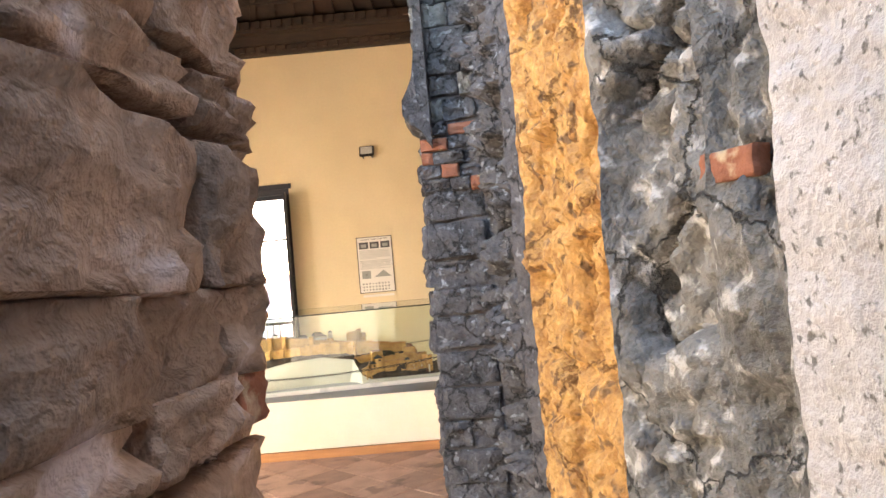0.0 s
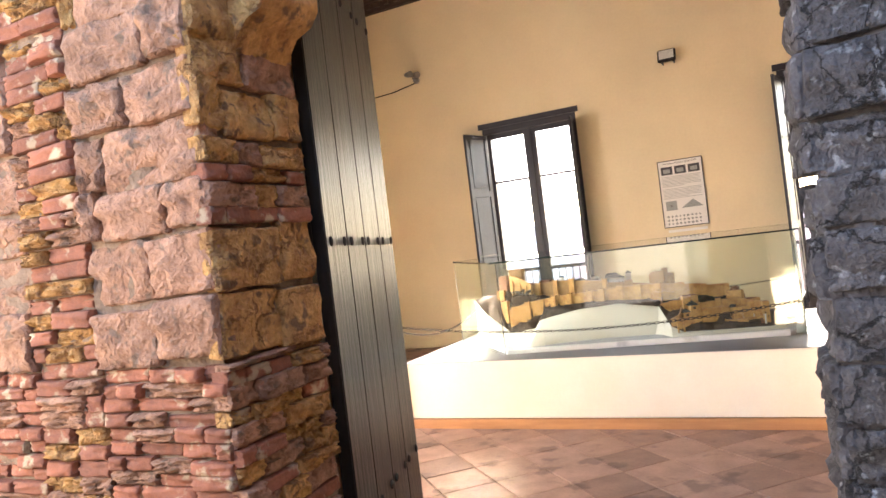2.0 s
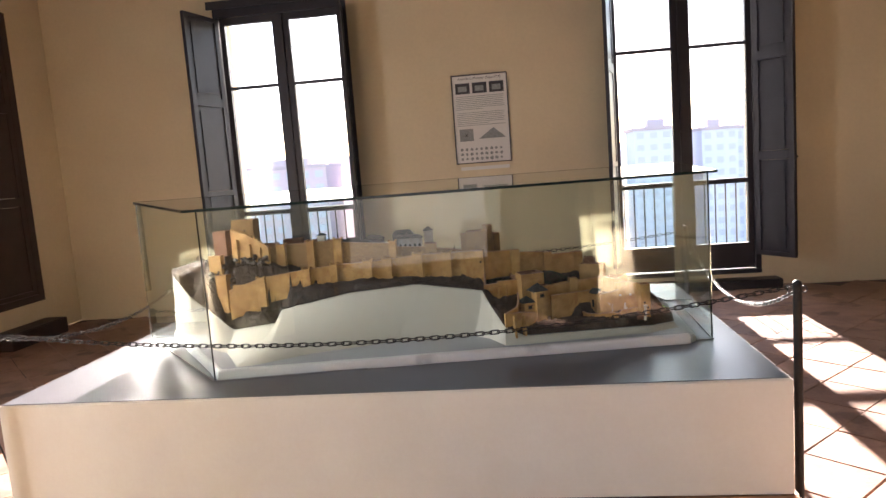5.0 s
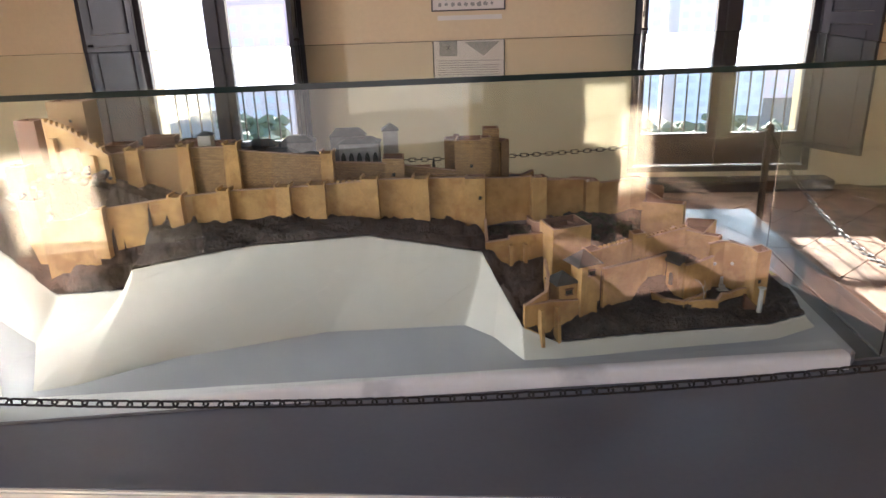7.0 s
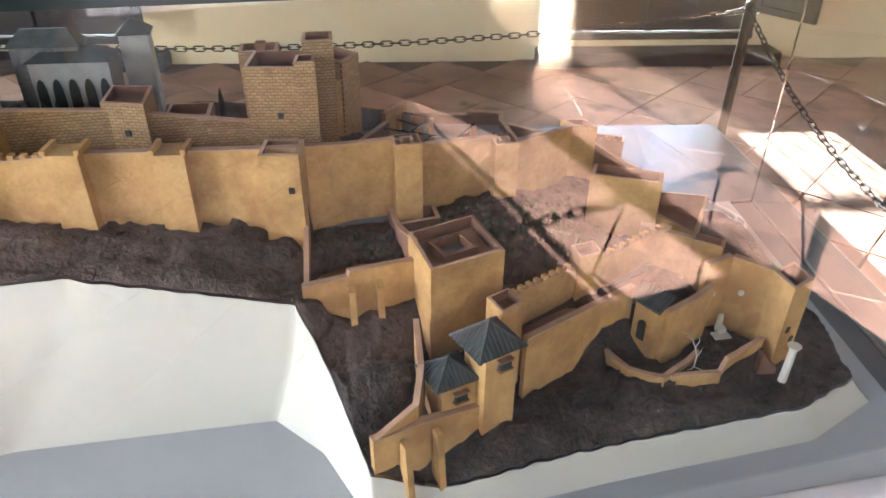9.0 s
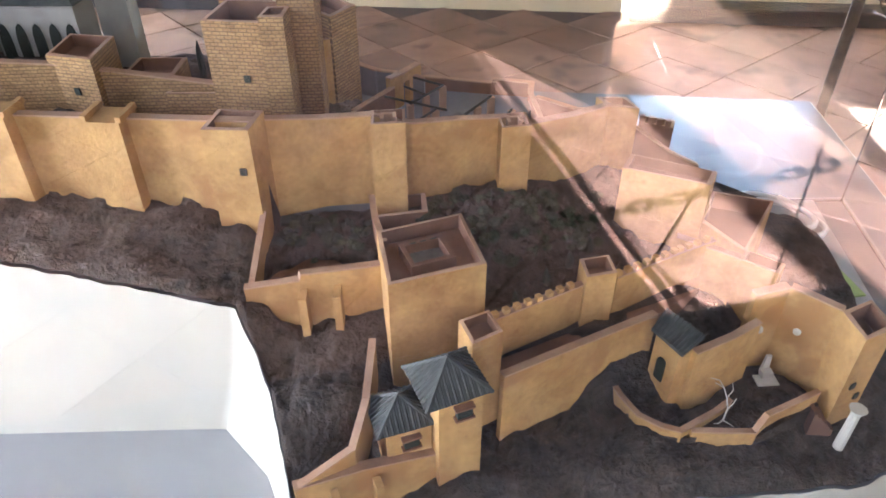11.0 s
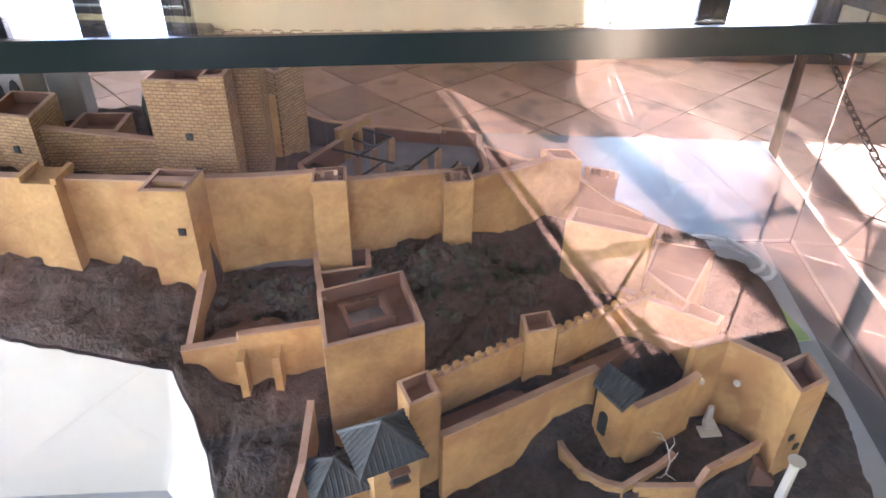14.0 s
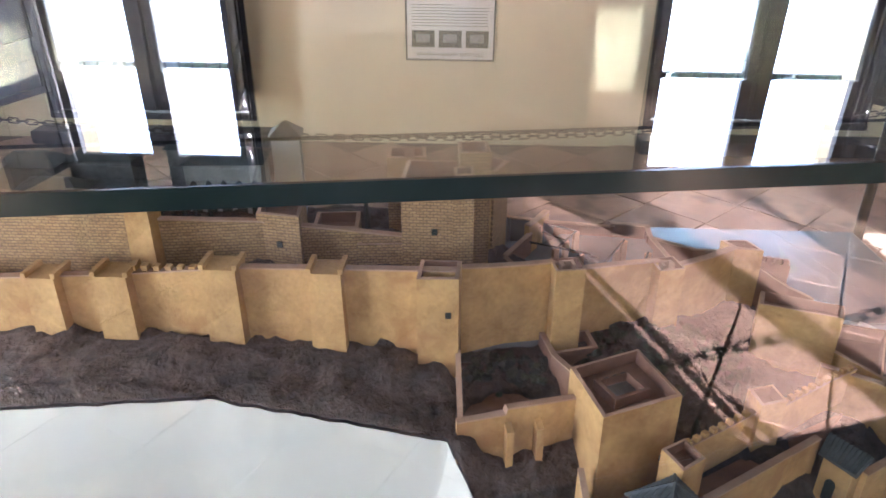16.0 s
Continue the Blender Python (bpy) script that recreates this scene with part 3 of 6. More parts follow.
def chain(p, q, sag, label, end=0.99):
    p, q = Vector((*p, end)), Vector((*q, end))
    c = thing("barrier_chain", p, label, "chain", "barrier chains round the plinth")
    n = 400
    pts = [p.lerp(q, k / n) - Vector((0, 0, 4 * sag * (k / n) * (1 - k / n))) for k in range(n + 1)]
    run, nxt, i = 0.0, 0.0, 0
    for a, b in zip(pts, pts[1:]):
        d = b - a
        while run + d.length >= nxt:
            at = a + d * ((nxt - run) / d.length)
            o = new("link", link_mesh)
            o.parent = c
            u = d.normalized()
            rot = u.to_track_quat("X", "Z").to_matrix().to_4x4() @ Matrix.Rotation(radians(90 * (i % 2) + 12), 4, "X")
            o.matrix_basis = Matrix.Translation(at - p) @ rot
            nxt += 0.034
            i += 1
        run += d.length
    return c


chain(POSTS[0], POSTS[1], 0.15, "black iron link chain sagging along the front of the plinth", 1.008)
chain(POSTS[1], POSTS[2], 0.26, "black iron link chain sagging beside the plinth")
chain(POSTS[2], POSTS[3], 0.12, "black iron link chain behind the plinth")
chain(POSTS[3], POSTS[0], 0.22, "iron link chain lit by the window beside the plinth")


# ---- wall fittings ----
def text_mesh(s, size, at, material, parent, name="lettering", align="CENTER"):
    """Flat lettering facing the south, as a mesh."""
    cu = bpy.data.curves.new(name, "FONT")
    cu.body, cu.size, cu.align_x, cu.align_y = s, size, align, "CENTER"
    tmp = bpy.data.objects.new(name, cu)
    scene.collection.objects.link(tmp)
    me = bpy.data.meshes.new_from_object(tmp.evaluated_get(bpy.context.evaluated_depsgraph_get()))
    bpy.data.objects.remove(tmp)
    me.materials.clear()
    me.materials.append(material)
    ob = new(name, me)
    ob.parent = parent
    ob.matrix_basis = Matrix.Translation(at) @ Matrix.Rotation(radians(90), 4, "X")
    return ob


def poster():
    x0, x1, z0, z1, y = 0.0, 0.645, 1.612, 2.628, YN
    p = thing("poster", (0, y, 0), "framed information poster with text, photos and a roof drawing", "poster")
    f = 0.012
    part("frame", boxes(((x0, -0.022, z0), (x0 + f, -0.002, z1)), ((x1 - f, -0.022, z0), (x1, -0.002, z1)), ((x0 + f, -0.022, z0), (x1 - f, -0.002, z0 + f)), ((x0 + f, -0.022, z1 - f), (x1 - f, -0.002, z1))), M_INK, p, "thin black frame")
    part("sheet", boxes(((x0 + f, -0.012, z0 + f), (x1 - f, -0.002, z1 - f))), M_PAPER, p)
    yy = -0.0125
    text_mesh("Armadura Mudejar (Siglo XVI)", 0.040, ((x0 + x1) / 2, yy, z1 - 0.045), M_INK, p)
    for k in range(3):
        a = x0 + 0.045 + k * 0.195
        part("photo", boxes(((a, yy - 0.001, z1 - 0.215), (a + 0.165, yy, z1 - 0.095))), M_INK, p)
        part("photo_subject", boxes(((a + 0.03, yy - 0.002, z1 - 0.19), (a + 0.13, yy - 0.001, z1 - 0.13))), M_GREYINK, p)
    rnd = random.Random(3)
    z = z1 - 0.245
    for k in range(17):
        if k != 8:
            part("text_line", boxes(((x0 + 0.045, yy - 0.0008, z - 0.006), (x1 - 0.045 - rnd.random() * (0.02 if k % 8 != 7 else 0.3), yy, z))), M_GREYINK, p)
        z -= 0.0205
    part("plan_drawing", boxes(((x0 + 0.06, yy - 0.001, z0 + 0.26), (x0 + 0.22, yy, z0 + 0.40))), M_GREYINK, p)
    text_mesh("x", 0.08, (x0 + 0.14, yy - 0.0015, z0 + 0.335), M_INK, p, "mark")
    bm = bmesh.new()
    bm_prism(bm, [(x0 + 0.28, z0 + 0.28), (x1 - 0.05, z0 + 0.28), (x1 - 0.19, z0 + 0.40)], 0, 0.001)
    bmesh.ops.transform(bm, matrix=Matrix.Translation((0, yy, 0)) @ Matrix.Rotation(radians(90), 4, "X"), verts=bm.verts)
    part("roof_drawing", bm, M_GREYINK, p)
    for r in range(3):
        for c in range(9):
            a, b = x0 + 0.075 + c * 0.057, z0 + 0.055 + r * 0.055
            s = 0.016 + rnd.random() * 0.008
            bm = bmesh.new()
            pts = [(a + s * math.cos(t), b + s * math.sin(t)) for t in (rnd.random() + 2 * math.pi * k / (4 + (c + r) % 4) for k in range(4 + (c + r) % 4))]
            pts.sort(key=lambda q: math.atan2(q[1] - b, q[0] - a))
            bm_prism(bm, pts, 0, 0.001)
            bmesh.ops.transform(bm, matrix=Matrix.Translation((0, yy, 0)) @ Matrix.Rotation(radians(90), 4, "X"), verts=bm.verts)
            part("pattern_piece", bm, M_GREYINK, p)
    for zz in (z0 - 0.055,):
        part("label_strip", boxes(((x0 + 0.05, -0.006, zz - 0.02), (x1 - 0.03, -0.002, zz + 0.02))), M_PAPER, p, "pale paper strip under the frame")


poster()

fl = thing("floodlight", (0.345, YN, 4.08), "small black floodlight with a pale lens on the wall", "floodlight")
m = Matrix.Rotation(radians(-25), 4, "X")
bm = bmesh.new()
bm_box(bm, (-0.13, -0.22, -0.10), (0.13, -0.16, 0.10), m, bevel=0.012)
part("housing", bm, M_IRON, fl)
bm = bmesh.new()
bm_box(bm, (-0.105, -0.224, -0.075), (0.105, -0.2205, 0.075), m)
part("lens", bm, M_LENS, fl)
part("bracket", boxes(((-0.09, -0.16, -0.02), (-0.075, -0.002, 0.02)), ((0.075, -0.16, -0.02), (0.09, -0.002, 0.02))), M_IRON, fl)


def spot_lamp(name, at, aim, wall, label):
    s = thing(name, at, label, "spotlight", "wall spotlights")
    w = Vector(wall)
    bm = bmesh.new()
    bm_tube(bm, [w * 0.002, w * 0.03], 0.06, 14)
    part("wall_plate", bm, M_METAL, s)
    bm = bmesh.new()
    bm_tube(bm, [w * 0.03, w * 0.14, w * 0.16 + Vector((0, 0, 0.05))], 0.014, 8)
    part("arm", bm, M_METAL, s)
    c = w * 0.17 + Vector((0, 0, 0.07))
    d = Vector(aim).normalized()
    for k in (-1, 1):
        side = d.cross(Vector((0, 0, 1))).normalized() * 0.075 * k
        bm = bmesh.new()
        bm_tube(bm, [c + side - d * 0.09, c + side - d * 0.03, c + side + d * 0.08], [0.03, 0.045, 0.055], 12)
        part("lamp_head", bm, M_METAL, s)


spot_lamp("wall_spotlight", (-3.90, YN, 4.74), (1, -0.6, -0.2), (0, -1, 0), "grey metal twin spotlight on the north wall")
spot_lamp("wall_spotlight", (XW, 12.42, 4.72), (0.6, -1, -0.2), (1, 0, 0), "grey metal twin spotlight on the side wall")
bm = bmesh.new()
bm_tube(bm, [(XW + 0.012, 12.42, 4.70), (XW + 0.012, 12.85, 4.62), (XW + 0.014, YN - 0.012, 4.60), (-4.4, YN - 0.012, 4.62), (-3.9, YN - 0.012, 4.70)], 0.010, 6)
tagged(part("lamp_cable", bm, M_BOLT), "thin cable along the walls between two spotlights", "cable")

# things left inside the case
bm = bmesh.new()
bm_box(bm, (-0.035, -0.09, 0), (0.035, 0.09, 0.004))
card = tagged(part("green_card", bm, M_GREEN), "small green card lying inside the glass case", "card")
card.matrix_world = pose(1.545, 9.42, PZ + 0.042, 0, 0, 14)
bm = bmesh.new()
coil = [(0.055 * math.cos(a) * (1 + 0.12 * math.sin(2 * a)), 0.10 * math.sin(a) + 0.004 * a, 0.006 + 0.0012 * a) for a in (0.35 * k for k in range(37))]
bm_tube(bm, coil, 0.006, 8)
cable = tagged(part("white_cable", bm, M_WHITEP, smooth=True), "coiled white cable lying inside the glass case", "cable")
cable.matrix_world = pose(1.53, 9.60, PZ + 0.042, 0, 0, 50)


# ---- the castle model ----
model = thing("castle_model", (0, 9.0, PZ), "painted scale model of a walled hilltop castle", "scale model")
bpy.context.view_layer.update()
MB = PZ + 0.002


def mp(name, bm, material, label="", smooth=False, parent=None):
    bmesh.ops.recalc_face_normals(bm, faces=bm.faces)
    bmesh.ops.transform(bm, matrix=Matrix.Translation((0, -9.0, -PZ)), verts=bm.verts)
    return part(name, bm, material, parent or model, label, smooth)


SLAB = [(-0.855, 8.372), (1.57, 8.69), (1.61, 8.74), (1.63, 9.72), (-1.60, 9.36)]
bm = bmesh.new()
a, b = bm_prism(bm, SLAB, MB, MB + 0.036)
bmesh.ops.bevel(bm, geom=[e for e in bm.edges if all(v in b for v in e.verts)], offset=0.008, segments=3, affect="EDGES")
mp("base_board", bm, M_MTRAY, "grey painted tray floor")


def tray_rim(p, q, wide=0.046):
    """Rounded white lip along one edge of the tray."""
    p, q = Vector((*p, 0)), Vector((*q, 0))
    d = (q - p).normalized()
    n = Vector((-d.y, d.x, 0))
    bm = bmesh.new()
    prof = [(-0.003, 0.0), (-0.004, 0.036), (0.003, 0.045), (0.012, 0.048), (wide - 0.010, 0.047), (wide - 0.002, 0.043), (wide, 0.0355)]
    rows = []
    for k in range(61):
        c = p.lerp(q, k / 60)
        rows.append([bm.verts.new(c + n * (o + 0.002 * noise.noise((k * 0.4, o * 50, p.x))) + Vector((0, 0, MB + h + 0.0015 * noise.noise((k * 0.3, h * 90, 2))))) for o, h in prof])
    for a, b in zip(rows, rows[1:]):
        for k in range(len(prof) - 1):
            bm.faces.new((a[k], b[k], b[k + 1], a[k + 1]))
    mp("tray_rim", bm, M_MBASE, "white rounded rim of the tray", smooth=True)


tray_rim(SLAB[0], SLAB[1])
tray_rim(SLAB[4], SLAB[0], 0.03)

# edge of the hill at the front and at the back, west to east, with its height
FRONT = [(-1.47, 9.18, 1.08), (-1.31, 9.06, 0.95), (-1.02, 8.98, 0.745), (-0.74, 8.93, 0.785), (-0.68, 8.91, 0.87), (-0.27, 8.92, 0.945), (0.12, 8.94, 0.970), (0.49, 8.925, 0.917), (0.545, 8.86, 0.83),
         (0.615, 8.70, 0.757), (0.72, 8.715, 0.70), (1.0, 8.795, 0.69), (1.40, 8.872, 0.685), (1.54, 8.945, 0.685)]
BACK = [(-1.50, 9.24, 1.10), (-1.40, 9.33, 1.12), (-1.1, 9.37, 1.14), (-0.8, 9.40, 1.08), (-0.5, 9.43, 1.08), (-0.2, 9.46, 1.08), (0.1, 9.50, 1.05), (0.4, 9.54, 0.99), (0.6, 9.58, 0.92),
        (0.8, 9.62, 0.86), (1.0, 9.66, 0.80), (1.26, 9.70, 0.745), (1.45, 9.64, 0.705), (1.565, 9.12, 0.69)]
INNER = [(-0.2, 9.04, 1.0), (0.3, 9.04, 0.985), (0.05, 9.04, 0.995), (-0.4, 9.03, 0.985), (0.46, 9.04, 0.965), (0.18, 9.05, 0.985), (-0.1, 9.05, 0.99), (-0.3, 9.045, 0.99), (-0.5, 9.03, 0.98), (0.38, 9.05, 0.975), (-0.2, 8.98, 0.985), (0.3, 8.98, 0.965), (-0.6, 9.02, 0.975), (-0.95, 9.05, 0.86), (-0.85, 9.0, 0.84), (0.46, 8.98, 0.945), (-0.5, 9.14, 1.05), (0.0, 9.14, 1.06), (0.35, 9.15, 1.06), (0.0, 9.3, 1.10), (-0.6, 9.3, 1.11),
         (-1.1, 9.2, 1.17), (-0.95, 9.14, 1.12), (-1.2, 9.12, 1.05), (0.5, 9.36, 1.03), (0.8, 9.32, 0.98), (1.0, 9.4, 0.93), (0.58, 9.02, 0.88), (0.56, 8.985, 0.865), (0.62, 9.005, 0.865), (0.58, 9.09, 0.94), (0.52, 9.06, 0.93), (0.64, 9.08, 0.935), (0.86, 9.13, 0.96), (0.78, 9.10, 0.95), (0.9, 9.05, 0.905), (0.95, 9.07, 0.92), (1.02, 8.99, 0.855), (0.98, 8.895, 0.74), (1.05, 8.94, 0.735), (0.91, 8.855, 0.745),
         (0.74, 8.86, 0.80), (0.63, 8.86, 0.845), (0.70, 8.77, 0.76), (1.0, 8.83, 0.735), (1.2, 8.95, 0.725), (1.2, 9.2, 0.85), (1.4, 9.1, 0.72), (1.38, 9.4, 0.76)]
CTRL = np.array(FRONT + BACK + INNER)


def WALL_Y(x):
    return 9.094 if x > -0.3 else 9.094 + (x + 0.3) * 0.11


def hill(x, y):
    d2 = (CTRL[:, 0] - x) ** 2 + (CTRL[:, 1] - y) ** 2 + 1e-5
    w = d2 ** -2.0
    if -1.0 < x < 0.505:
        # the lower wall retains the upper terrace
        low = CTRL[:, 2] < 1.03
        w = w * (low if y < WALL_Y(x) else ~low)
    return float((w * CTRL[:, 2]).sum() / w.sum())


def along(line, u):
    """Point at share u of a line of points, by index."""
    f = u * (len(line) - 1)
    i = min(int(f), len(line) - 2)
    w = f - i
    return Vector(line[i]).lerp(Vector(line[i + 1]), w)


NU, NV = 360, 80
bm = bmesh.new()
grid = []
for i in range(NU + 1):
    a, b = along(FRONT, i / NU), along(BACK, i / NU)
    col = []
    for j in range(NV + 1):
        p = a.lerp(b, j / NV)
        z = hill(p.x, p.y)
        if 0 < j < NV:
            z += 0.011 * noise.noise((p.x * 18, p.y * 18, 0)) + 0.008 * noise.noise((p.x * 50, p.y * 50, 4)) + 0.004 * noise.noise((p.x * 110, p.y * 110, 8))
        else:
            z = p.z
        jit = 0.006 * noise.noise((p.x * 40, 3, p.y * 40))
        col.append(bm.verts.new((p.x, p.y + jit, z)))
    grid.append(col)
for i in range(NU):
    for j in range(NV):
        bm.faces.new((grid[i][j], grid[i + 1][j], grid[i + 1][j + 1], grid[i][j + 1]))
rim_f = [v.co.copy() for v in (c[0] for c in grid)]
rim_b = [v.co.copy() for v in (c[-1] for c in grid)]
mp("hillside", bm, M_MEARTH, "dark brown modelled earth", smooth=True)

FOOT = [(-1.46, 9.12), (-1.24, 8.96), (-0.98, 8.76), (-0.80, 8.45), (-0.69, 8.50), (-0.47, 8.675), (-0.02, 8.865), (0.43, 8.915), (0.525, 8.832), (0.618, 8.674), (0.75, 8.685), (1.0, 8.73), (1.40, 8.80), (1.565, 8.895)]
bm = bmesh.new()
rows = []
for i in range(NU + 1):
    top = rim_f[i]
    f = along([(x, y, MB + 0.034) for x, y in FOOT], i / NU)
    col = []
    for j in range(13):
        s = j / 12
        rim = along(FRONT, i / NU).lerp(top, (1 - s) ** 8)
        p = Vector((rim.x + (f.x - rim.x) * s ** 1.5, rim.y + (f.y - rim.y) * s ** 1.5 - 0.004, top.z + (f.z - top.z) * s - 0.003))
        p.y -= 0.002 * noise.noise((p.x * 4, p.z * 4, 1)) * (s > 0)
        col.append(bm.verts.new(p))
    rows.append(col)
for i in range(NU):
    for j in range(12):
        bm.faces.new((rows[i][j], rows[i][j + 1], rows[i + 1][j + 1], rows[i + 1][j]))
mp("plaster_cliff", bm, M_MWHITE, "smooth white plaster cliff", smooth=True)
bm = bmesh.new()
rows = []
for i in range(NU + 1):
    t = rim_b[i]
    rows.append([bm.verts.new((t.x, t.y + 0.002, t.z - 0.003)), bm.verts.new((t.x, t.y + 0.02, MB + 0.034))])
for i in range(NU):
    bm.faces.new((rows[i][0], rows[i + 1][0], rows[i + 1][1], rows[i][1]))
mp("rear_plaster", bm, M_MWHITE, "white plaster rear face")


def rect(c, w, d, ang=0.0):
    ca, sa = math.cos(radians(ang)), math.sin(radians(ang))
    return [(c[0] + x * ca - y * sa, c[1] + x * sa + y * ca) for x, y in ((-w / 2, -d / 2), (w / 2, -d / 2), (w / 2, d / 2), (-w / 2, d / 2))]


def inset(pts, t):
    cx, cy = sum(p[0] for p in pts) / len(pts), sum(p[1] for p in pts) / len(pts)
    out = []
    for x, y in pts:
        d = math.hypot(x - cx, y - cy)
        k = max(0.15, 1 - 1.4 * t / d)
        out.append((cx + (x - cx) * k, cy + (y - cy) * k))
    return out


def tower(name, pts, z0, z1, wall=M_MWALL, deep=0.018, lip=0.007, win=()):
    """Hollow-topped tower: walls, parapet ring and sunken floor; win: (share along front, height share)."""
    bm = bmesh.new()
    n = len(pts)
    ins = inset(pts, lip)
    a = [bm.verts.new((*p, z0)) for p in pts]
    b = [bm.verts.new((*p, z1)) for p in pts]
    for i in range(n):
        bm.faces.new((a[i], a[(i + 1) % n], b[(i + 1) % n], b[i]))
    t = mp(name, bm, wall)
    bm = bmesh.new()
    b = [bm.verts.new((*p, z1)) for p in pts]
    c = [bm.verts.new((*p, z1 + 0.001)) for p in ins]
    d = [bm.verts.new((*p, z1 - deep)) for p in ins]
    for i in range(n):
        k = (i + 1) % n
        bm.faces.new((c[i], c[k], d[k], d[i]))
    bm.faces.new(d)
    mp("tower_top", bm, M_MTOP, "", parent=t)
    bm = bmesh.new()
    b = [bm.verts.new((*p, z1)) for p in pts]
    c = [bm.verts.new((*p, z1 + 0.001)) for p in ins]
    for i in range(n):
        k = (i + 1) % n
        bm.faces.new((b[i], b[k], c[k], c[i]))
    mp("rim", bm, M_MRIM, "", parent=t)
    for s, h in win:
        p, q = Vector((*pts[0], 0)), Vector((*pts[1], 0))
        w = p.lerp(q, s)
        dd = (q - p).normalized()
        bm = bmesh.new()
        nn = Vector((dd.y, -dd.x, 0))
        m = Matrix.Translation(w + nn * 0.0005 + Vector((0, 0, z0 + (z1 - z0) * h))) @ Matrix.Rotation(math.atan2(dd.y, dd.x), 4, "Z")
        bm_box(bm, (-0.005, -0.002, -0.006), (0.005, 0.001, 0.005), m)
        mp("opening", bm, M_MTREE, parent=t)
    return t


def curtain(name, line, t, depth=None, crenel=0.0, wall=M_MWALL):
    """Wall along points (x, y, foot, top), thickness t away from the front."""
    bm = bmesh.new()
    bt = bmesh.new()
    for (x0, y0, f0, t0), (x1, y1, f1, t1) in zip(line, line[1:]):
        d = Vector((x1 - x0, y1 - y0, 0)).normalized()
        n = Vector((-d.y, d.x, 0)) * t
        quad = [(x0, y0, f0), (x1, y1, f1), (x1, y1, t1), (x0, y0, t0)]
        fr = [bm.verts.new(q) for q in quad]
        bk = [bm.verts.new(Vector(q) + n) for q in quad]
        bm.faces.new(fr)
        bm.faces.new(bk[::-1])
        bm.faces.new((fr[0], fr[3], bk[3], bk[0]))
        bm.faces.new((fr[1], bk[1], bk[2], fr[2]))
        e = n.normalized() * 0.001
        top = [Vector(quad[3]) - e, Vector(quad[2]) - e, Vector(quad[2]) + n + e, Vector(quad[3]) + n + e]
        lo = [bt.verts.new(v) for v in top]
        hi = [bt.verts.new(v + Vector((0, 0, 0.0025))) for v in top]
        bt.faces.new(hi)
        for k in range(4):
            bt.faces.new((lo[k], lo[(k + 1) % 4], hi[(k + 1) % 4], hi[k]))
        if crenel:
            ln = math.hypot(x1 - x0, y1 - y0)
            k = 0.0
            while k < ln - crenel:
                p = Vector((x0, y0, t0)).lerp(Vector((x1, y1, t1)), (k + crenel / 2) / ln)
                bm_box(bm, (-crenel / 2, 0, 0.0), (crenel / 2, t, crenel * 1.1), Matrix.Translation(p) @ Matrix.Rotation(math.atan2(d.y, d.x), 4, "Z"))
                k += crenel * 2
    o = mp(name, bm, wall)
    mp("wall_top", bt, M_MRIM, parent=o)
    return o


def buttress(x, y, w, f, top, out=0.022, d=0.03):
    bm = bmesh.new()
    base = [(x - w / 2 - 0.003, y - out - 0.006), (x + w / 2 + 0.003, y - out - 0.006), (x + w / 2 + 0.003, y + d), (x - w / 2 - 0.003, y + d)]
    hi = [(x - w / 2, y - out), (x + w / 2, y - out), (x + w / 2, y + d), (x - w / 2, y + d)]
    bm_prism(bm, base, f - 0.03, top, hi)
    o = mp("wall_tower", bm, M_MWALL)
    bm = bmesh.new()
    for s in (-1, 1):
        bm_box(bm, (x + s * w / 2 - 0.004, y - out, top), (x + s * w / 2 + 0.004, y + d, top + 0.009))
    mp("parapet", bm, M_MWALL, parent=o)


# lower curtain wall with its towers
LOWER = [(-1.03, 8.99, 0.80, 0.98), (-0.84, 9.03, 0.88, 1.040), (-0.58, 9.06, 0.93, 1.070), (-0.37, 9.075, 0.95, 1.088), (-0.10, 9.085, 0.96, 1.098), (0.14, 9.085, 0.96, 1.118), (0.50, 9.085, 0.93, 1.122)]
curtain("lower_curtain_wall", LOWER, 0.014)
for x, w, f, t in ((-0.835, 0.05, 0.90, 1.045), (-0.56, 0.045, 0.965, 1.078), (-0.395, 0.04, 0.97, 1.094), (-0.19, 0.05, 0.99, 1.102), (-0.07, 0.055, 0.985, 1.108), (0.113, 0.055, 0.99, 1.126), (0.286, 0.052, 0.98, 1.124)):
    y = 9.085 if x > -0.3 else 9.085 - (-0.3 - x) * 0.10
    buttress(x, y, w, f, t)
tower("corner_tower", [(0.435, 9.052), (0.502, 9.055), (0.505, 9.12), (0.437, 9.12)], 0.92, 1.125, win=((0.75, 0.68),))
bm = bmesh.new()
for k in range(7):
    bm_box(bm, (-0.045 + k * 0.02, 9.086, 1.108), (-0.035 + k * 0.02, 9.098, 1.118))
mp("merlons", bm, M_MWALL)
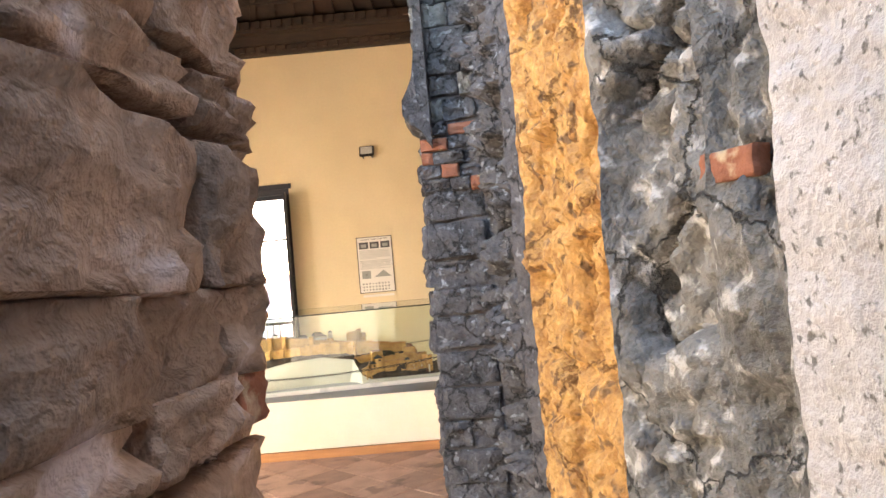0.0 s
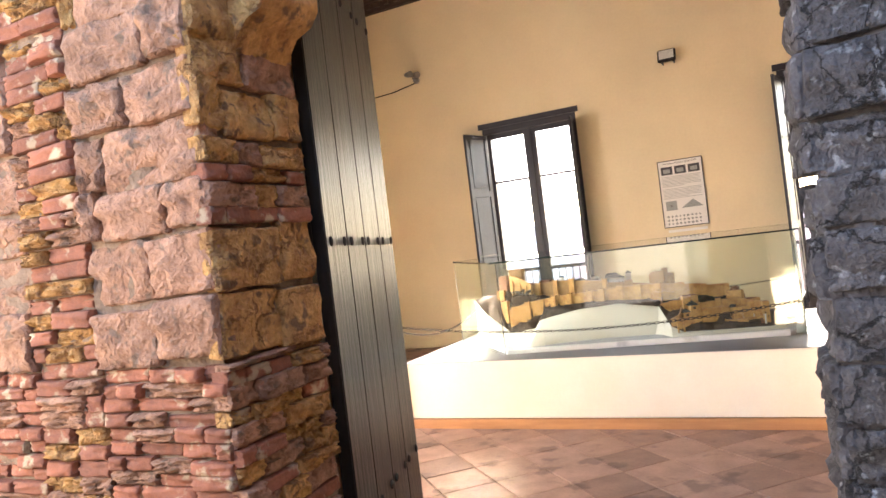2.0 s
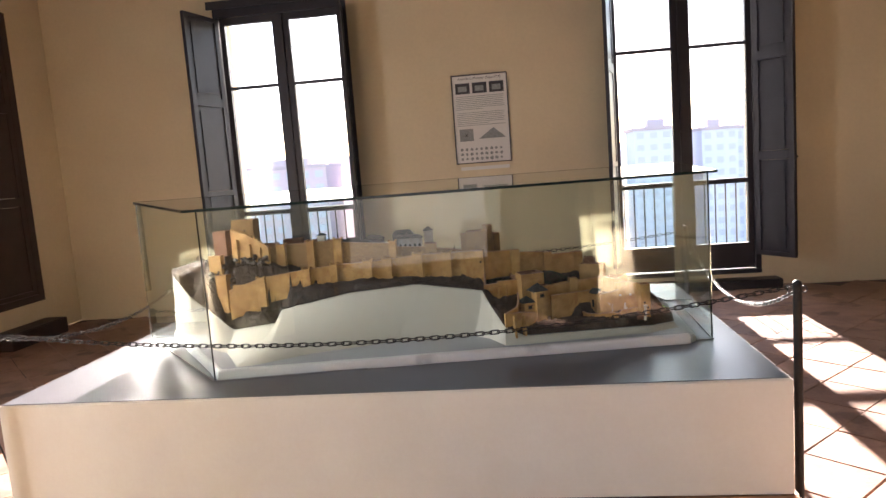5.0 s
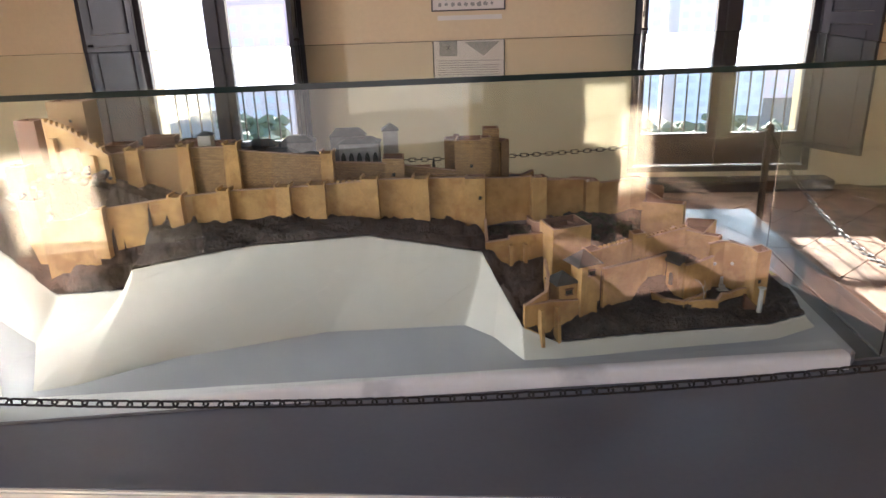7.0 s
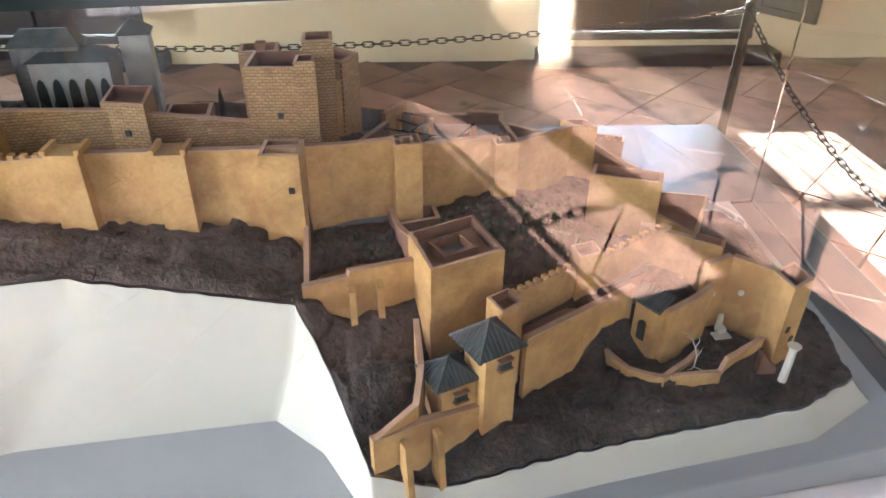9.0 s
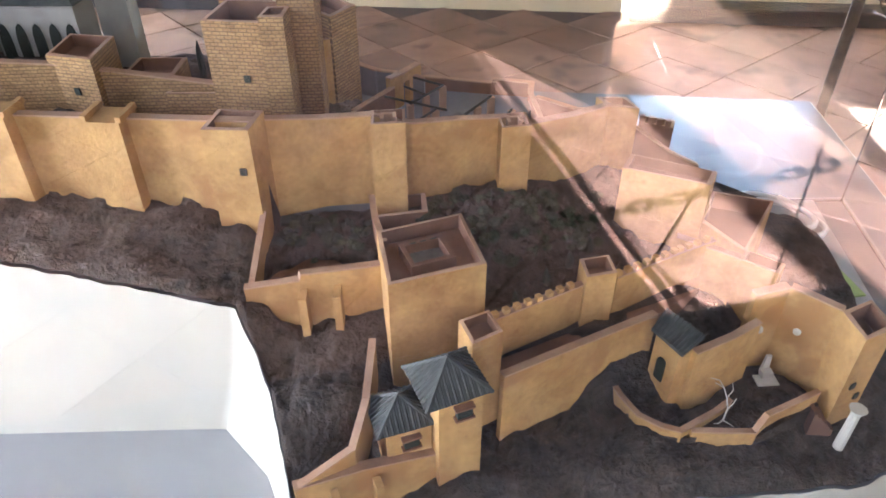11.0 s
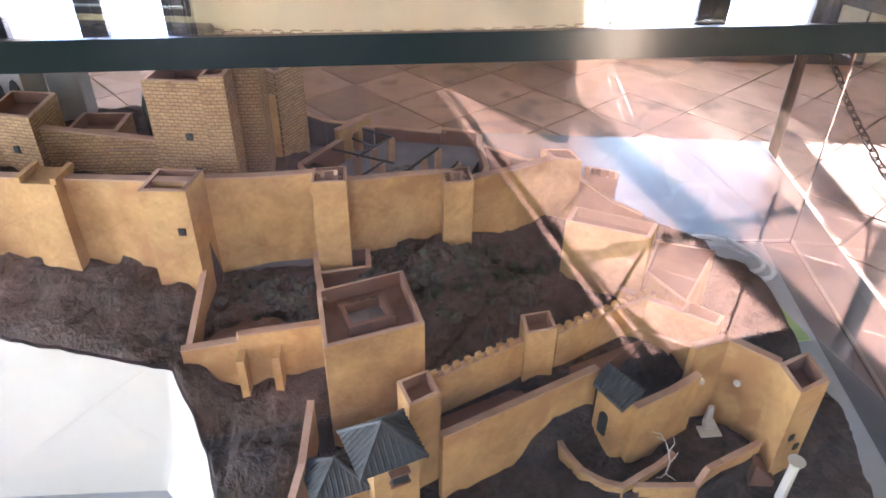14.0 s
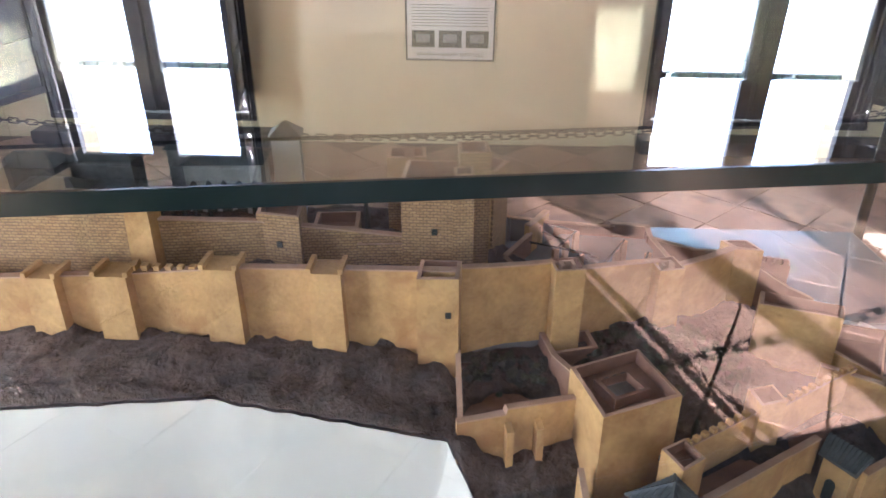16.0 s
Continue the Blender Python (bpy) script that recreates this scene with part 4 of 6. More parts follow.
# upper curtain wall and towers
UPPER = [(-0.98, 9.20, 1.06, 1.185), (-0.74, 9.165, 1.06, 1.215), (-0.56, 9.16, 1.06, 1.224), (-0.40, 9.155, 1.05, 1.226), (-0.35, 9.155, 1.05, 1.212), (-0.16, 9.155, 1.05, 1.196), (-0.035, 9.155, 1.05, 1.188), (-0.025, 9.17, 1.05, 1.163),
         (0.14, 9.20, 1.05, 1.150), (0.40, 9.235, 1.04, 1.110)]
curtain("upper_curtain_wall", UPPER, 0.013, wall=M_MWALL2)
for x, w, t in ((-0.74, 0.05, 1.222), (-0.552, 0.042, 1.232), (-0.382, 0.048, 1.236), (-0.045, 0.04, 1.200)):
    buttress(x, 9.158, w, 1.09, t, 0.016)
tower("square_tower", [(0.139, 9.203), (0.218, 9.190), (0.206, 9.295), (0.128, 9.300)], 1.02, 1.165, M_MWALL2, win=((0.5, 0.62),))
tower("store_block", [(0.313, 9.214), (0.402, 9.222), (0.400, 9.262), (0.312, 9.256)], 1.02, 1.103, M_MWALL2, 0.014, win=((0.3, 0.3), (0.45, 0.3), (0.8, 0.3)))
tower("store_block", [(0.222, 9.262), (0.308, 9.268), (0.300, 9.345), (0.216, 9.338)], 1.04, 1.112, M_MWALL2, 0.02)
# keep with its twin shafts
tower("keep", [(0.395, 9.215), (0.512, 9.212), (0.508, 9.320), (0.398, 9.318)], 1.00, 1.222, M_MWALL2, 0.03, win=((0.5, 0.60), (0.55, 0.33)))
tower("keep_turret", [(0.486, 9.208), (0.523, 9.212), (0.520, 9.262), (0.486, 9.258)], 1.00, 1.232, M_MWALL2, 0.01)
tower("keep_turret", [(0.495, 9.278), (0.552, 9.286), (0.545, 9.352), (0.490, 9.345)], 1.00, 1.250, M_MWALL2, 0.02)
tower("rear_tower", [(0.490, 9.412), (0.560, 9.352), (0.590, 9.420), (0.512, 9.487)], 0.95, 1.188, M_MWALL2, 0.02, win=((0.35, 0.6), (0.7, 0.6)))
tower("rear_tower", [(0.482, 9.395), (0.545, 9.345), (0.556, 9.352), (0.489, 9.410)], 0.95, 1.150, M_MWALL, 0.01)
tower("rear_tower", [(0.345, 9.42), (0.425, 9.43), (0.418, 9.495), (0.340, 9.485)], 1.0, 1.190, M_MWALL2)
bm = bmesh.new()
bm_box(bm, (0.38, 9.425, 1.19), (0.40, 9.445, 1.207))
mp("merlons", bm, M_MTOP)
curtain("rear_wall", [(0.700, 9.515, 0.90, 1.020), (0.649, 9.520, 0.90, 1.026), (0.605, 9.520, 0.90, 1.030), (0.567, 9.535, 0.90, 1.036), (0.520, 9.560, 0.90, 1.062)], 0.010, wall=M_MSLATE)
bm = bmesh.new()
bm_prism(bm, [(0.470, 9.40), (0.556, 9.362), (0.572, 9.30), (0.500, 9.30)], 0.96, 0.995, [(0.482, 9.395), (0.562, 9.362), (0.575, 9.315), (0.500, 9.325)])
mp("ruin_slab", bm, M_MSTONE)
bm = bmesh.new()
bm_prism(bm, [(0.50, 9.13), (0.66, 9.16), (0.62, 9.31), (0.69, 9.53), (0.55, 9.55), (0.47, 9.42)], 0.90, 0.975)
mp("upper_yard", bm, M_MSLATE, "grey rendered yard floor")
for k in range(9):
    a = 2.4 * k
    clump_at = (0.590 + 0.010 * math.cos(a), 9.345 + 0.014 * math.sin(a))
    bm = bmesh.new()
    bmesh.ops.create_icosphere(bm, subdivisions=1, radius=0.006, matrix=Matrix.Translation((*clump_at, 0.98 + 0.002 * (k % 3))))
    mp("scree_stone", bm, M_MSTONE)
# east curtain: high wall stepping down between three turrets
EAST = [(0.504, 9.118, 0.94, 1.110), (0.58, 9.140, 0.95, 1.104), (0.66, 9.158, 0.95, 1.104), (0.715, 9.172, 0.95, 1.086), (0.79, 9.205, 0.95, 1.080), (0.865, 9.240, 0.95, 1.070), (0.905, 9.258, 0.93, 1.052), (0.98, 9.305, 0.92, 1.048), (1.045, 9.358, 0.90, 1.044)]
curtain("east_curtain_wall", EAST, 0.012)


def hooked_turret(pts, z0, z1):
    """Wall turret whose roof is a stair well: a hooked inner wall inside the parapet."""
    t = tower("wall_turret", pts, z0, z1, deep=0.014, lip=0.004)
    o, e, f = Vector((*pts[0], 0)), Vector((*pts[1], 0)), Vector((*pts[3], 0))
    u, v = e - o, f - o
    bm = bmesh.new()
    for a, b, c, d in ((0.26, 0.30, 0.36, 0.72), (0.36, 0.62, 0.74, 0.72), (0.64, 0.34, 0.74, 0.62)):
        quad = [o + u * a + v * b, o + u * c + v * b, o + u * c + v * d, o + u * a + v * d]
        bm_prism(bm, [(q.x, q.y) for q in quad], z1 - 0.013, z1 + 0.002)
    mp("stair_wall", bm, M_MRIM, parent=t)
    return t


hooked_turret([(0.662, 9.122), (0.712, 9.132), (0.705, 9.180), (0.655, 9.170)], 0.93, 1.108)
hooked_turret([(0.855, 9.200), (0.902, 9.212), (0.893, 9.262), (0.846, 9.248)], 0.93, 1.072)
t = tower("wall_turret", [(1.040, 9.352), (1.092, 9.346), (1.075, 9.394), (1.022, 9.390)], 0.88, 1.046)
tower("wall_turret", [(1.105, 9.392), (1.162, 9.370), (1.172, 9.402), (1.115, 9.418)], 0.82, 1.0, M_MTOP, 0.012)
bm = bmesh.new()
for k in range(4):
    p = Vector((1.105, 9.392, 1.0)).lerp(Vector((1.162, 9.370, 1.0)), (k + 0.4) / 4)
    bm_box(bm, (p.x - 0.005, p.y, 1.0), (p.x + 0.005, p.y + 0.009, 1.011))
mp("merlons", bm, M_MTOP)
curtain("garden_wall", [(1.095, 9.362, 0.85, 1.0), (1.16, 9.352, 0.82, 0.96), (1.22, 9.36, 0.82, 0.93)], 0.01, wall=M_MTOP)
# roofless court behind the east wall
bm = bmesh.new()
bm_prism(bm, [(0.60, 9.30), (0.70, 9.20), (0.86, 9.27), (0.925, 9.52), (0.72, 9.54), (0.665, 9.47)], 0.92, 0.982)
mp("court_floor", bm, M_MSLATE, "grey court floor")
curtain("court_wall", [(0.616, 9.318, 0.94, 1.006), (0.590, 9.345, 0.94, 1.020), (0.648, 9.452, 0.94, 1.022)], 0.008, wall=M_MTOP)
curtain("pavilion_wall", [(0.641, 9.448, 0.94, 1.040), (0.662, 9.478, 0.94, 1.040)], 0.012, wall=M_MWALL)
curtain("pavilion_wall", [(0.671, 9.497, 0.94, 1.040), (0.690, 9.532, 0.94, 1.040)], 0.012, wall=M_MWALL)
curtain("pavilion_lintel", [(0.662, 9.478, 1.022, 1.040), (0.671, 9.497, 1.022, 1.040)], 0.012, wall=M_MWALL)
curtain("court_wall", [(0.915, 9.500, 0.88, 0.998), (0.918, 9.548, 0.88, 1.003), (0.836, 9.562, 0.88, 1.003), (0.832, 9.553, 0.88, 0.998), (0.76, 9.560, 0.88, 1.0), (0.695, 9.560, 0.90, 1.004)], 0.010, wall=M_MTOP)
curtain("court_wall", [(0.905, 9.262, 0.90, 1.01), (0.930, 9.40, 0.88, 1.0), (0.915, 9.500, 0.88, 0.998)], 0.008, wall=M_MTOP)
curtain("rear_slope_wall", [(1.035, 9.395, 0.86, 1.02), (1.0, 9.46, 0.84, 0.99), (0.925, 9.51, 0.86, 0.99)], 0.009, wall=M_MTOP)
for x, y in ((0.741, 9.449), (0.714, 9.402), (0.689, 9.363), (0.737, 9.341), (0.834, 9.408), (0.811, 9.363), (0.872, 9.355)):
    bm = bmesh.new()
    bm_box(bm, (-0.006, -0.004, 0.98), (0.006, 0.004, 1.030), Matrix.Translation((x, y, 0)) @ Matrix.Rotation(radians(28), 4, "Z"))
    mp("court_pillar", bm, M_MRIM)
for p, q in (((0.681, 9.484), (0.741, 9.452)), ((0.668, 9.441), (0.714, 9.405)), ((0.741, 9.452), (0.689, 9.363)), ((0.638, 9.392), (0.757, 9.344)), ((0.706, 9.290), (0.737, 9.345)), ((0.834, 9.411), (0.769, 9.290)), ((0.872, 9.357), (0.85, 9.30))):
    bm = bmesh.new()
    bm_tube(bm, [(*p, 1.031), (*q, 1.031)], 0.0024, 5)
    mp("beam", bm, M_MTREE)
for x, y in ((0.735, 9.386), (0.756, 9.400), (0.775, 9.413), (0.752, 9.374), (0.773, 9.388)):
    bm = bmesh.new()
    bm_tube(bm, [(x + 0.0105 * math.cos(a), y + 0.0105 * math.sin(a), 0.986) for a in (math.pi * j / 4 for j in range(9))], 0.0035, 5)
    mp("basin", bm, M_MSTONE)
# walled yard below the corner tower
curtain("yard_wall", [(0.498, 9.06, 0.90, 0.985), (0.506, 8.945, 0.88, 0.935)], 0.007)
curtain("yard_wall", [(0.505, 8.930, 0.86, 0.942), (0.580, 8.950, 0.86, 0.946), (0.582, 8.951, 0.86, 0.956), (0.70, 8.985, 0.86, 0.956)], 0.010)
for x, y in ((0.585, 8.955), (0.632, 8.965)):
    bm = bmesh.new()
    bm_prism(bm, rect((x, y - 0.014), 0.011, 0.03, 8), 0.86, 0.932)
    mp("pier", bm, M_MWALL)
bm = bmesh.new()
bm_prism(bm, [(0.512, 8.955), (0.69, 8.998), (0.66, 9.07), (0.51, 9.06)], 0.85, 0.905)
mp("yard_floor", bm, M_MTOP)
curtain("yard_wall", [(0.640, 9.175, 0.94, 0.965), (0.662, 9.09, 0.93, 0.962), (0.690, 9.0, 0.90, 0.985)], 0.008, wall=M_MTOP)
tower("yard_block", [(0.660, 9.095), (0.745, 9.120), (0.735, 9.175), (0.650, 9.150)], 0.90, 0.962, M_MTOP, 0.025)
# palace block with its sunken court
t = tower("palace_block", [(0.716, 8.893), (0.842, 8.950), (0.800, 9.070), (0.682, 9.012)], 0.80, 0.995, deep=0.022, lip=0.006, win=((0.86, 0.42),))
bm = bmesh.new()
c = (0.758, 8.980)
for k in range(4):
    ro = rect(c, 0.066, 0.056, 27)
    ri = rect(c, 0.052, 0.042, 27)
    bm_prism(bm, [ro[k], ro[(k + 1) % 4], ri[(k + 1) % 4], ri[k]], 0.972, 0.990)
mp("patio_parapet", bm, M_MTOP, parent=t)
bm = bmesh.new()
bm_prism(bm, rect(c, 0.051, 0.041, 27), 0.9725, 0.9745)
mp("patio_floor", bm, M_MSTONE, parent=t)
for k in range(3):
    bm = bmesh.new()
    bm_box(bm, (-0.005, -0.001, -0.010), (0.005, 0.001, 0.006), Matrix.Translation((c[0] - 0.022 + k * 0.014, c[1] + 0.014 + k * 0.007, 0.985)) @ Matrix.Rotation(radians(27), 4, "Z"))
    mp("patio_arch", bm, M_MTREE, parent=t)
tower("gate_tower", [(0.829, 8.856), (0.868, 8.884), (0.848, 8.925), (0.808, 8.900)], 0.76, 0.935, deep=0.016, lip=0.005)
# two towers with pyramid roofs of grey tile


def pyramid(c, w, d, ang, z0, h):
    base = rect(c, w, d, ang)
    bm = bmesh.new()
    vs = [bm.verts.new((*p, z0)) for p in base]
    apex = bm.verts.new((*c, z0 + h))
    for k in range(4):
        bm.faces.new((vs[k], vs[(k + 1) % 4], apex))
    bm.faces.new(vs[::-1])
    roof = mp("tiled_roof", bm, M_MROOF, "grey pantile roof")
    bm = bmesh.new()
    for k in range(4):
        a, b = Vector((*base[k], z0)), Vector((*base[(k + 1) % 4], z0))
        top = Vector((*c, z0 + h))
        n = 11
        for j in range(1, n):
            p = a.lerp(b, j / n)
            share = 1 - abs(2 * j / n - 1)
            q = p.lerp(a.lerp(b, 0.5) + (top - a.lerp(b, 0.5)), 0) + (top - a.lerp(b, 0.5)) * share
            if share > 0.1:
                bm_tube(bm, [p + Vector((0, 0, 0.0005)), q + Vector((0, 0, 0.0005))], 0.0017, 5)
        bm_tube(bm, [a, top], 0.003, 5)
    mp("tile_ribs", bm, M_MROOF, parent=roof)
    return roof


bm = bmesh.new()
bm_prism(bm, rect((0.806, 8.808), 0.060, 0.058, 28), 0.70, 0.922)
mp("gate_house", bm, M_MWALL)
pyramid((0.800, 8.805), 0.088, 0.082, 28, 0.922, 0.040)
bm = bmesh.new()
bm_prism(bm, rect((0.742, 8.802), 0.060, 0.060, 24), 0.70, 0.862)
mp("gate_house", bm, M_MWALL)
pyramid((0.738, 8.802), 0.078, 0.074, 24, 0.862, 0.032)
for x, y, z in ((0.8235, 8.776, 0.898), (0.757, 8.7725, 0.838)):
    m = Matrix.Translation((x, y, z)) @ Matrix.Rotation(radians(27), 4, "Z")
    bm = bmesh.new()
    bm_box(bm, (-0.010, -0.004, -0.007), (0.010, 0.004, 0.007), m)
    mp("opening", bm, M_MTREE)
    bm = bmesh.new()
    for lo, hi in (((-0.013, -0.006, 0.0075), (0.013, 0.004, 0.0105)), ((-0.013, -0.006, -0.0105), (0.013, 0.004, -0.0075))):
        bm_box(bm, lo, hi, m)
    mp("window_moulding", bm, M_MTOP)
curtain("front_wall", [(0.621, 8.700, 0.70, 0.822), (0.70, 8.739, 0.70, 0.818), (0.795, 8.782, 0.70, 0.806)], 0.012)
for x, y in ((0.671, 8.712), (0.721, 8.735)):
    bm = bmesh.new()
    bm_prism(bm, rect((x, y - 0.008), 0.011, 0.030, 27), 0.69, 0.806, rect((x - 0.002, y - 0.003), 0.010, 0.018, 27))
    mp("pier", bm, M_MWALL)
curtain("ramp_wall", [(0.622, 8.70, 0.70, 0.82), (0.69, 8.745, 0.76, 0.85), (0.70, 8.80, 0.80, 0.88), (0.695, 8.89, 0.82, 0.90)], 0.008)
# barbican: crenellated wall, outer wall, turret
curtain("crenellated_wall", [(0.855, 8.925, 0.84, 0.915), (0.985, 9.005, 0.85, 0.922)], 0.009, crenel=0.009)
curtain("crenellated_wall", [(1.035, 9.025, 0.85, 0.922), (1.135, 9.09, 0.86, 0.925), (1.20, 9.13, 0.86, 0.925)], 0.009, crenel=0.009)
tower("wall_turret", [(0.985, 8.995), (1.030, 9.010), (1.022, 9.052), (0.978, 9.038)], 0.82, 0.945, lip=0.005)
curtain("outer_wall", [(0.873, 8.856, 0.70, 0.878), (1.101, 9.011, 0.70, 0.868)], 0.010)
curtain("outer_wall", [(1.149, 8.948, 0.70, 0.852), (1.21, 8.983, 0.70, 0.855), (1.256, 9.015, 0.70, 0.860)], 0.010)
bm = bmesh.new()
bm_prism(bm, [(0.872, 8.872), (1.085, 9.018), (1.19, 9.115), (0.99, 9.0), (0.86, 8.92)], 0.78, 0.842)
mp("barbican_floor", bm, M_MTOP)
RF = [(1.09, 8.989), (1.125, 8.936), (1.156, 8.957), (1.112, 9.014)]
GB = inset(RF, 0.006)
bm = bmesh.new()
bm_prism(bm, GB, 0.70, 0.858)
t = mp("gate_turret", bm, M_MWALL)
g0, g1 = Vector((*GB[0], 0)), Vector((*GB[1], 0))
bm = bmesh.new()
arch = [(-0.008, -0.035), (0.008, -0.035)] + [(0.008 * math.cos(q), 0.008 * math.sin(q)) for q in (math.pi * j / 6 for j in range(7))]
bm_prism(bm, arch, 0, 0.003)
bmesh.ops.transform(bm, matrix=Matrix.Translation(g0.lerp(g1, 0.45) + Vector((0, 0, 0.815))) @ Matrix.Rotation(math.atan2(g1.y - g0.y, g1.x - g0.x), 4, "Z") @ Matrix.Rotation(radians(90), 4, "X"), verts=bm.verts)
mp("archway", bm, M_MTREE, parent=t)
bm = bmesh.new()
lift = (0.0, 0.0, 0.020, 0.020)
lo = [bm.verts.new((*p, 0.856 + h)) for p, h in zip(RF, lift)]
hi = [bm.verts.new((*p, 0.861 + h)) for p, h in zip(RF, lift)]
bm.faces.new(hi)
bm.faces.new(lo[::-1])
for k in range(4):
    bm.faces.new((lo[k], lo[(k + 1) % 4], hi[(k + 1) % 4], hi[k]))
roof = mp("tiled_roof", bm, M_MROOF, "grey pantile lean-to roof")
bm = bmesh.new()
for k in range(10):
    q = (k + 0.5) / 10
    p0 = Vector((*RF[0], 0.862)).lerp(Vector((*RF[1], 0.862)), q)
    p1 = Vector((*RF[3], 0.882)).lerp(Vector((*RF[2], 0.882)), q)
    bm_tube(bm, [p0, p1], 0.0018, 5)
mp("tile_ribs", bm, M_MROOF, parent=roof)
# east blocks
tower("east_block", [(1.060, 9.245), (1.195, 9.200), (1.215, 9.245), (1.08, 9.295)], 0.84, 0.985, lip=0.006)
tower("east_block", [(1.20, 9.225), (1.255, 9.140), (1.345, 9.30), (1.245, 9.325)], 0.78, 0.900, lip=0.006, deep=0.03)
tower("east_block", [(1.235, 9.112), (1.288, 9.080), (1.305, 9.105), (1.255, 9.140)], 0.74, 0.905, lip=0.005)
curtain("east_wall", [(1.14, 9.135, 0.80, 0.925), (1.235, 9.105, 0.76, 0.91)], 0.010)
curtain("east_wall", [(1.245, 9.035, 0.72, 0.895), (1.30, 9.055, 0.72, 0.898), (1.365, 9.015, 0.71, 0.890)], 0.012)
tower("end_tower", [(1.372, 8.955), (1.425, 8.985), (1.415, 9.045), (1.362, 9.015)], 0.69, 0.892, deep=0.03, win=((0.35, 0.5), (0.7, 0.35)))
bm = bmesh.new()
bm_tube(bm, [(1.385, 8.925, 0.70), (1.387, 8.926, 0.775), (1.387, 8.926, 0.785)], [0.008, 0.007, 0.013], 10)
mp("column", bm, M_MWHITE, "little white column")
bm = bmesh.new()
for k in range(6):
    bm_box(bm, (1.345 + k * 0.006, 8.945, 0.70), (1.351 + k * 0.006, 8.985, 0.745 - k * 0.006))
mp("steps", bm, M_MTOP)
# low curved wall, basin court and fountain
bm = bmesh.new()
bm_prism(bm, [(1.045, 8.975), (1.065, 8.925), (1.12, 8.885), (1.25, 8.90), (1.36, 8.97), (1.30, 9.045), (1.24, 9.02), (1.19, 8.96), (1.14, 8.925)], 0.70, 0.742)
mp("lower_court", bm, M_MEARTH, "dark court floor")
low = [(1.041, 8.981), (1.052, 8.945), (1.075, 8.912), (1.105, 8.890), (1.135, 8.886), (1.165, 8.905), (1.195, 8.928), (1.222, 8.95)]
curtain("low_wall", [(x, y, 0.70, 0.754 + 0.004 * (k % 2)) for k, (x, y) in enumerate(low)], 0.007)
low = [(1.150, 8.890), (1.20, 8.888), (1.243, 8.896), (1.262, 8.915), (1.29, 8.935), (1.33, 8.955), (1.358, 8.975)]
curtain("low_wall", [(x, y, 0.70, 0.752 + 0.010 * (k > 2) + 0.006 * (k % 2)) for k, (x, y) in enumerate(low)], 0.007)
bm = bmesh.new()
bm_prism(bm, rect((1.292, 9.012), 0.034, 0.022, 8), 0.74, 0.745)
bm_prism(bm, rect((1.292, 9.020), 0.015, 0.012, 8), 0.745, 0.757, rect((1.292, 9.020), 0.018, 0.014, 8))
bm_prism(bm, rect((1.292, 9.029), 0.013, 0.006, 8), 0.745, 0.782, rect((1.292, 9.029), 0.008, 0.005, 8))
mp("fountain", bm, M_MWHITE, "white wall fountain")
for x in (1.268, 1.325):
    bm = bmesh.new()
    bmesh.ops.create_uvsphere(bm, u_segments=8, v_segments=6, radius=0.0065, matrix=Matrix.Translation((x, 9.040, 0.825)))
    mp("medallion", bm, M_MWHITE, smooth=True)
bm = bmesh.new()
bm_tube(bm, [(1.205, 8.925, 0.742), (1.209, 8.931, 0.762), (1.206, 8.938, 0.778), (1.200, 8.945, 0.792), (1.186, 8.945, 0.800)], [0.0016, 0.0014, 0.0012, 0.001, 0.0006], 5)
bm_tube(bm, [(1.206, 8.938, 0.778), (1.212, 8.940, 0.792), (1.210, 8.945, 0.803)], [0.0011, 0.0009, 0.0005], 5)
bm_tube(bm, [(1.200, 8.945, 0.792), (1.193, 8.950, 0.801), (1.180, 8.952, 0.803)], [0.001, 0.0008, 0.0005], 5)
bm_tube(bm, [(1.209, 8.931, 0.762), (1.216, 8.934, 0.770), (1.219, 8.936, 0.780)], [0.001, 0.0008, 0.0005], 5)
bm_tube(bm, [(1.205, 8.925, 0.743), (1.196, 8.917, 0.744), (1.188, 8.914, 0.747)], [0.0014, 0.001, 0.0006], 5)
bm_tube(bm, [(1.205, 8.925, 0.743), (1.213, 8.917, 0.744), (1.217, 8.912, 0.745)], [0.0014, 0.001, 0.0006], 5)
mp("bare_tree", bm, M_MWHITE, "bleached bare twig tree")
# scrub slope and cypresses
rnd = random.Random(11)


def clump(x, y, z, r, h, material, name):
    bm = bmesh.new()
    bmesh.ops.create_icosphere(bm, subdivisions=2, radius=1.0)
    for v in bm.verts:
        k = 1 + 0.45 * noise.noise(v.co * 2.5 + Vector((x * 50, y * 50, 0)))
        v.co = Vector((v.co.x * r * k, v.co.y * r * k, v.co.z * h * k)) + Vector((x, y, z))
    return mp(name, bm, material)


for k in range(190):
    x = rnd.uniform(0.72, 1.03)
    y = 9.10 + (x - 0.70) * 0.30 + rnd.uniform(-0.085, 0.075)
    r = rnd.uniform(0.004, 0.012)
    clump(x, y, hill(x, y) + 0.002, r, r * rnd.uniform(0.6, 1.0), M_MGREEN if k % 4 else M_MEARTH, "shrub")
for k in range(60):
    x, y = rnd.uniform(0.515, 0.655), rnd.uniform(9.05, 9.125)
    clump(x, y, hill(x, y) + 0.002, rnd.uniform(0.005, 0.012), rnd.uniform(0.004, 0.010), M_MTREE if k % 3 else M_MGREEN, "shrub")


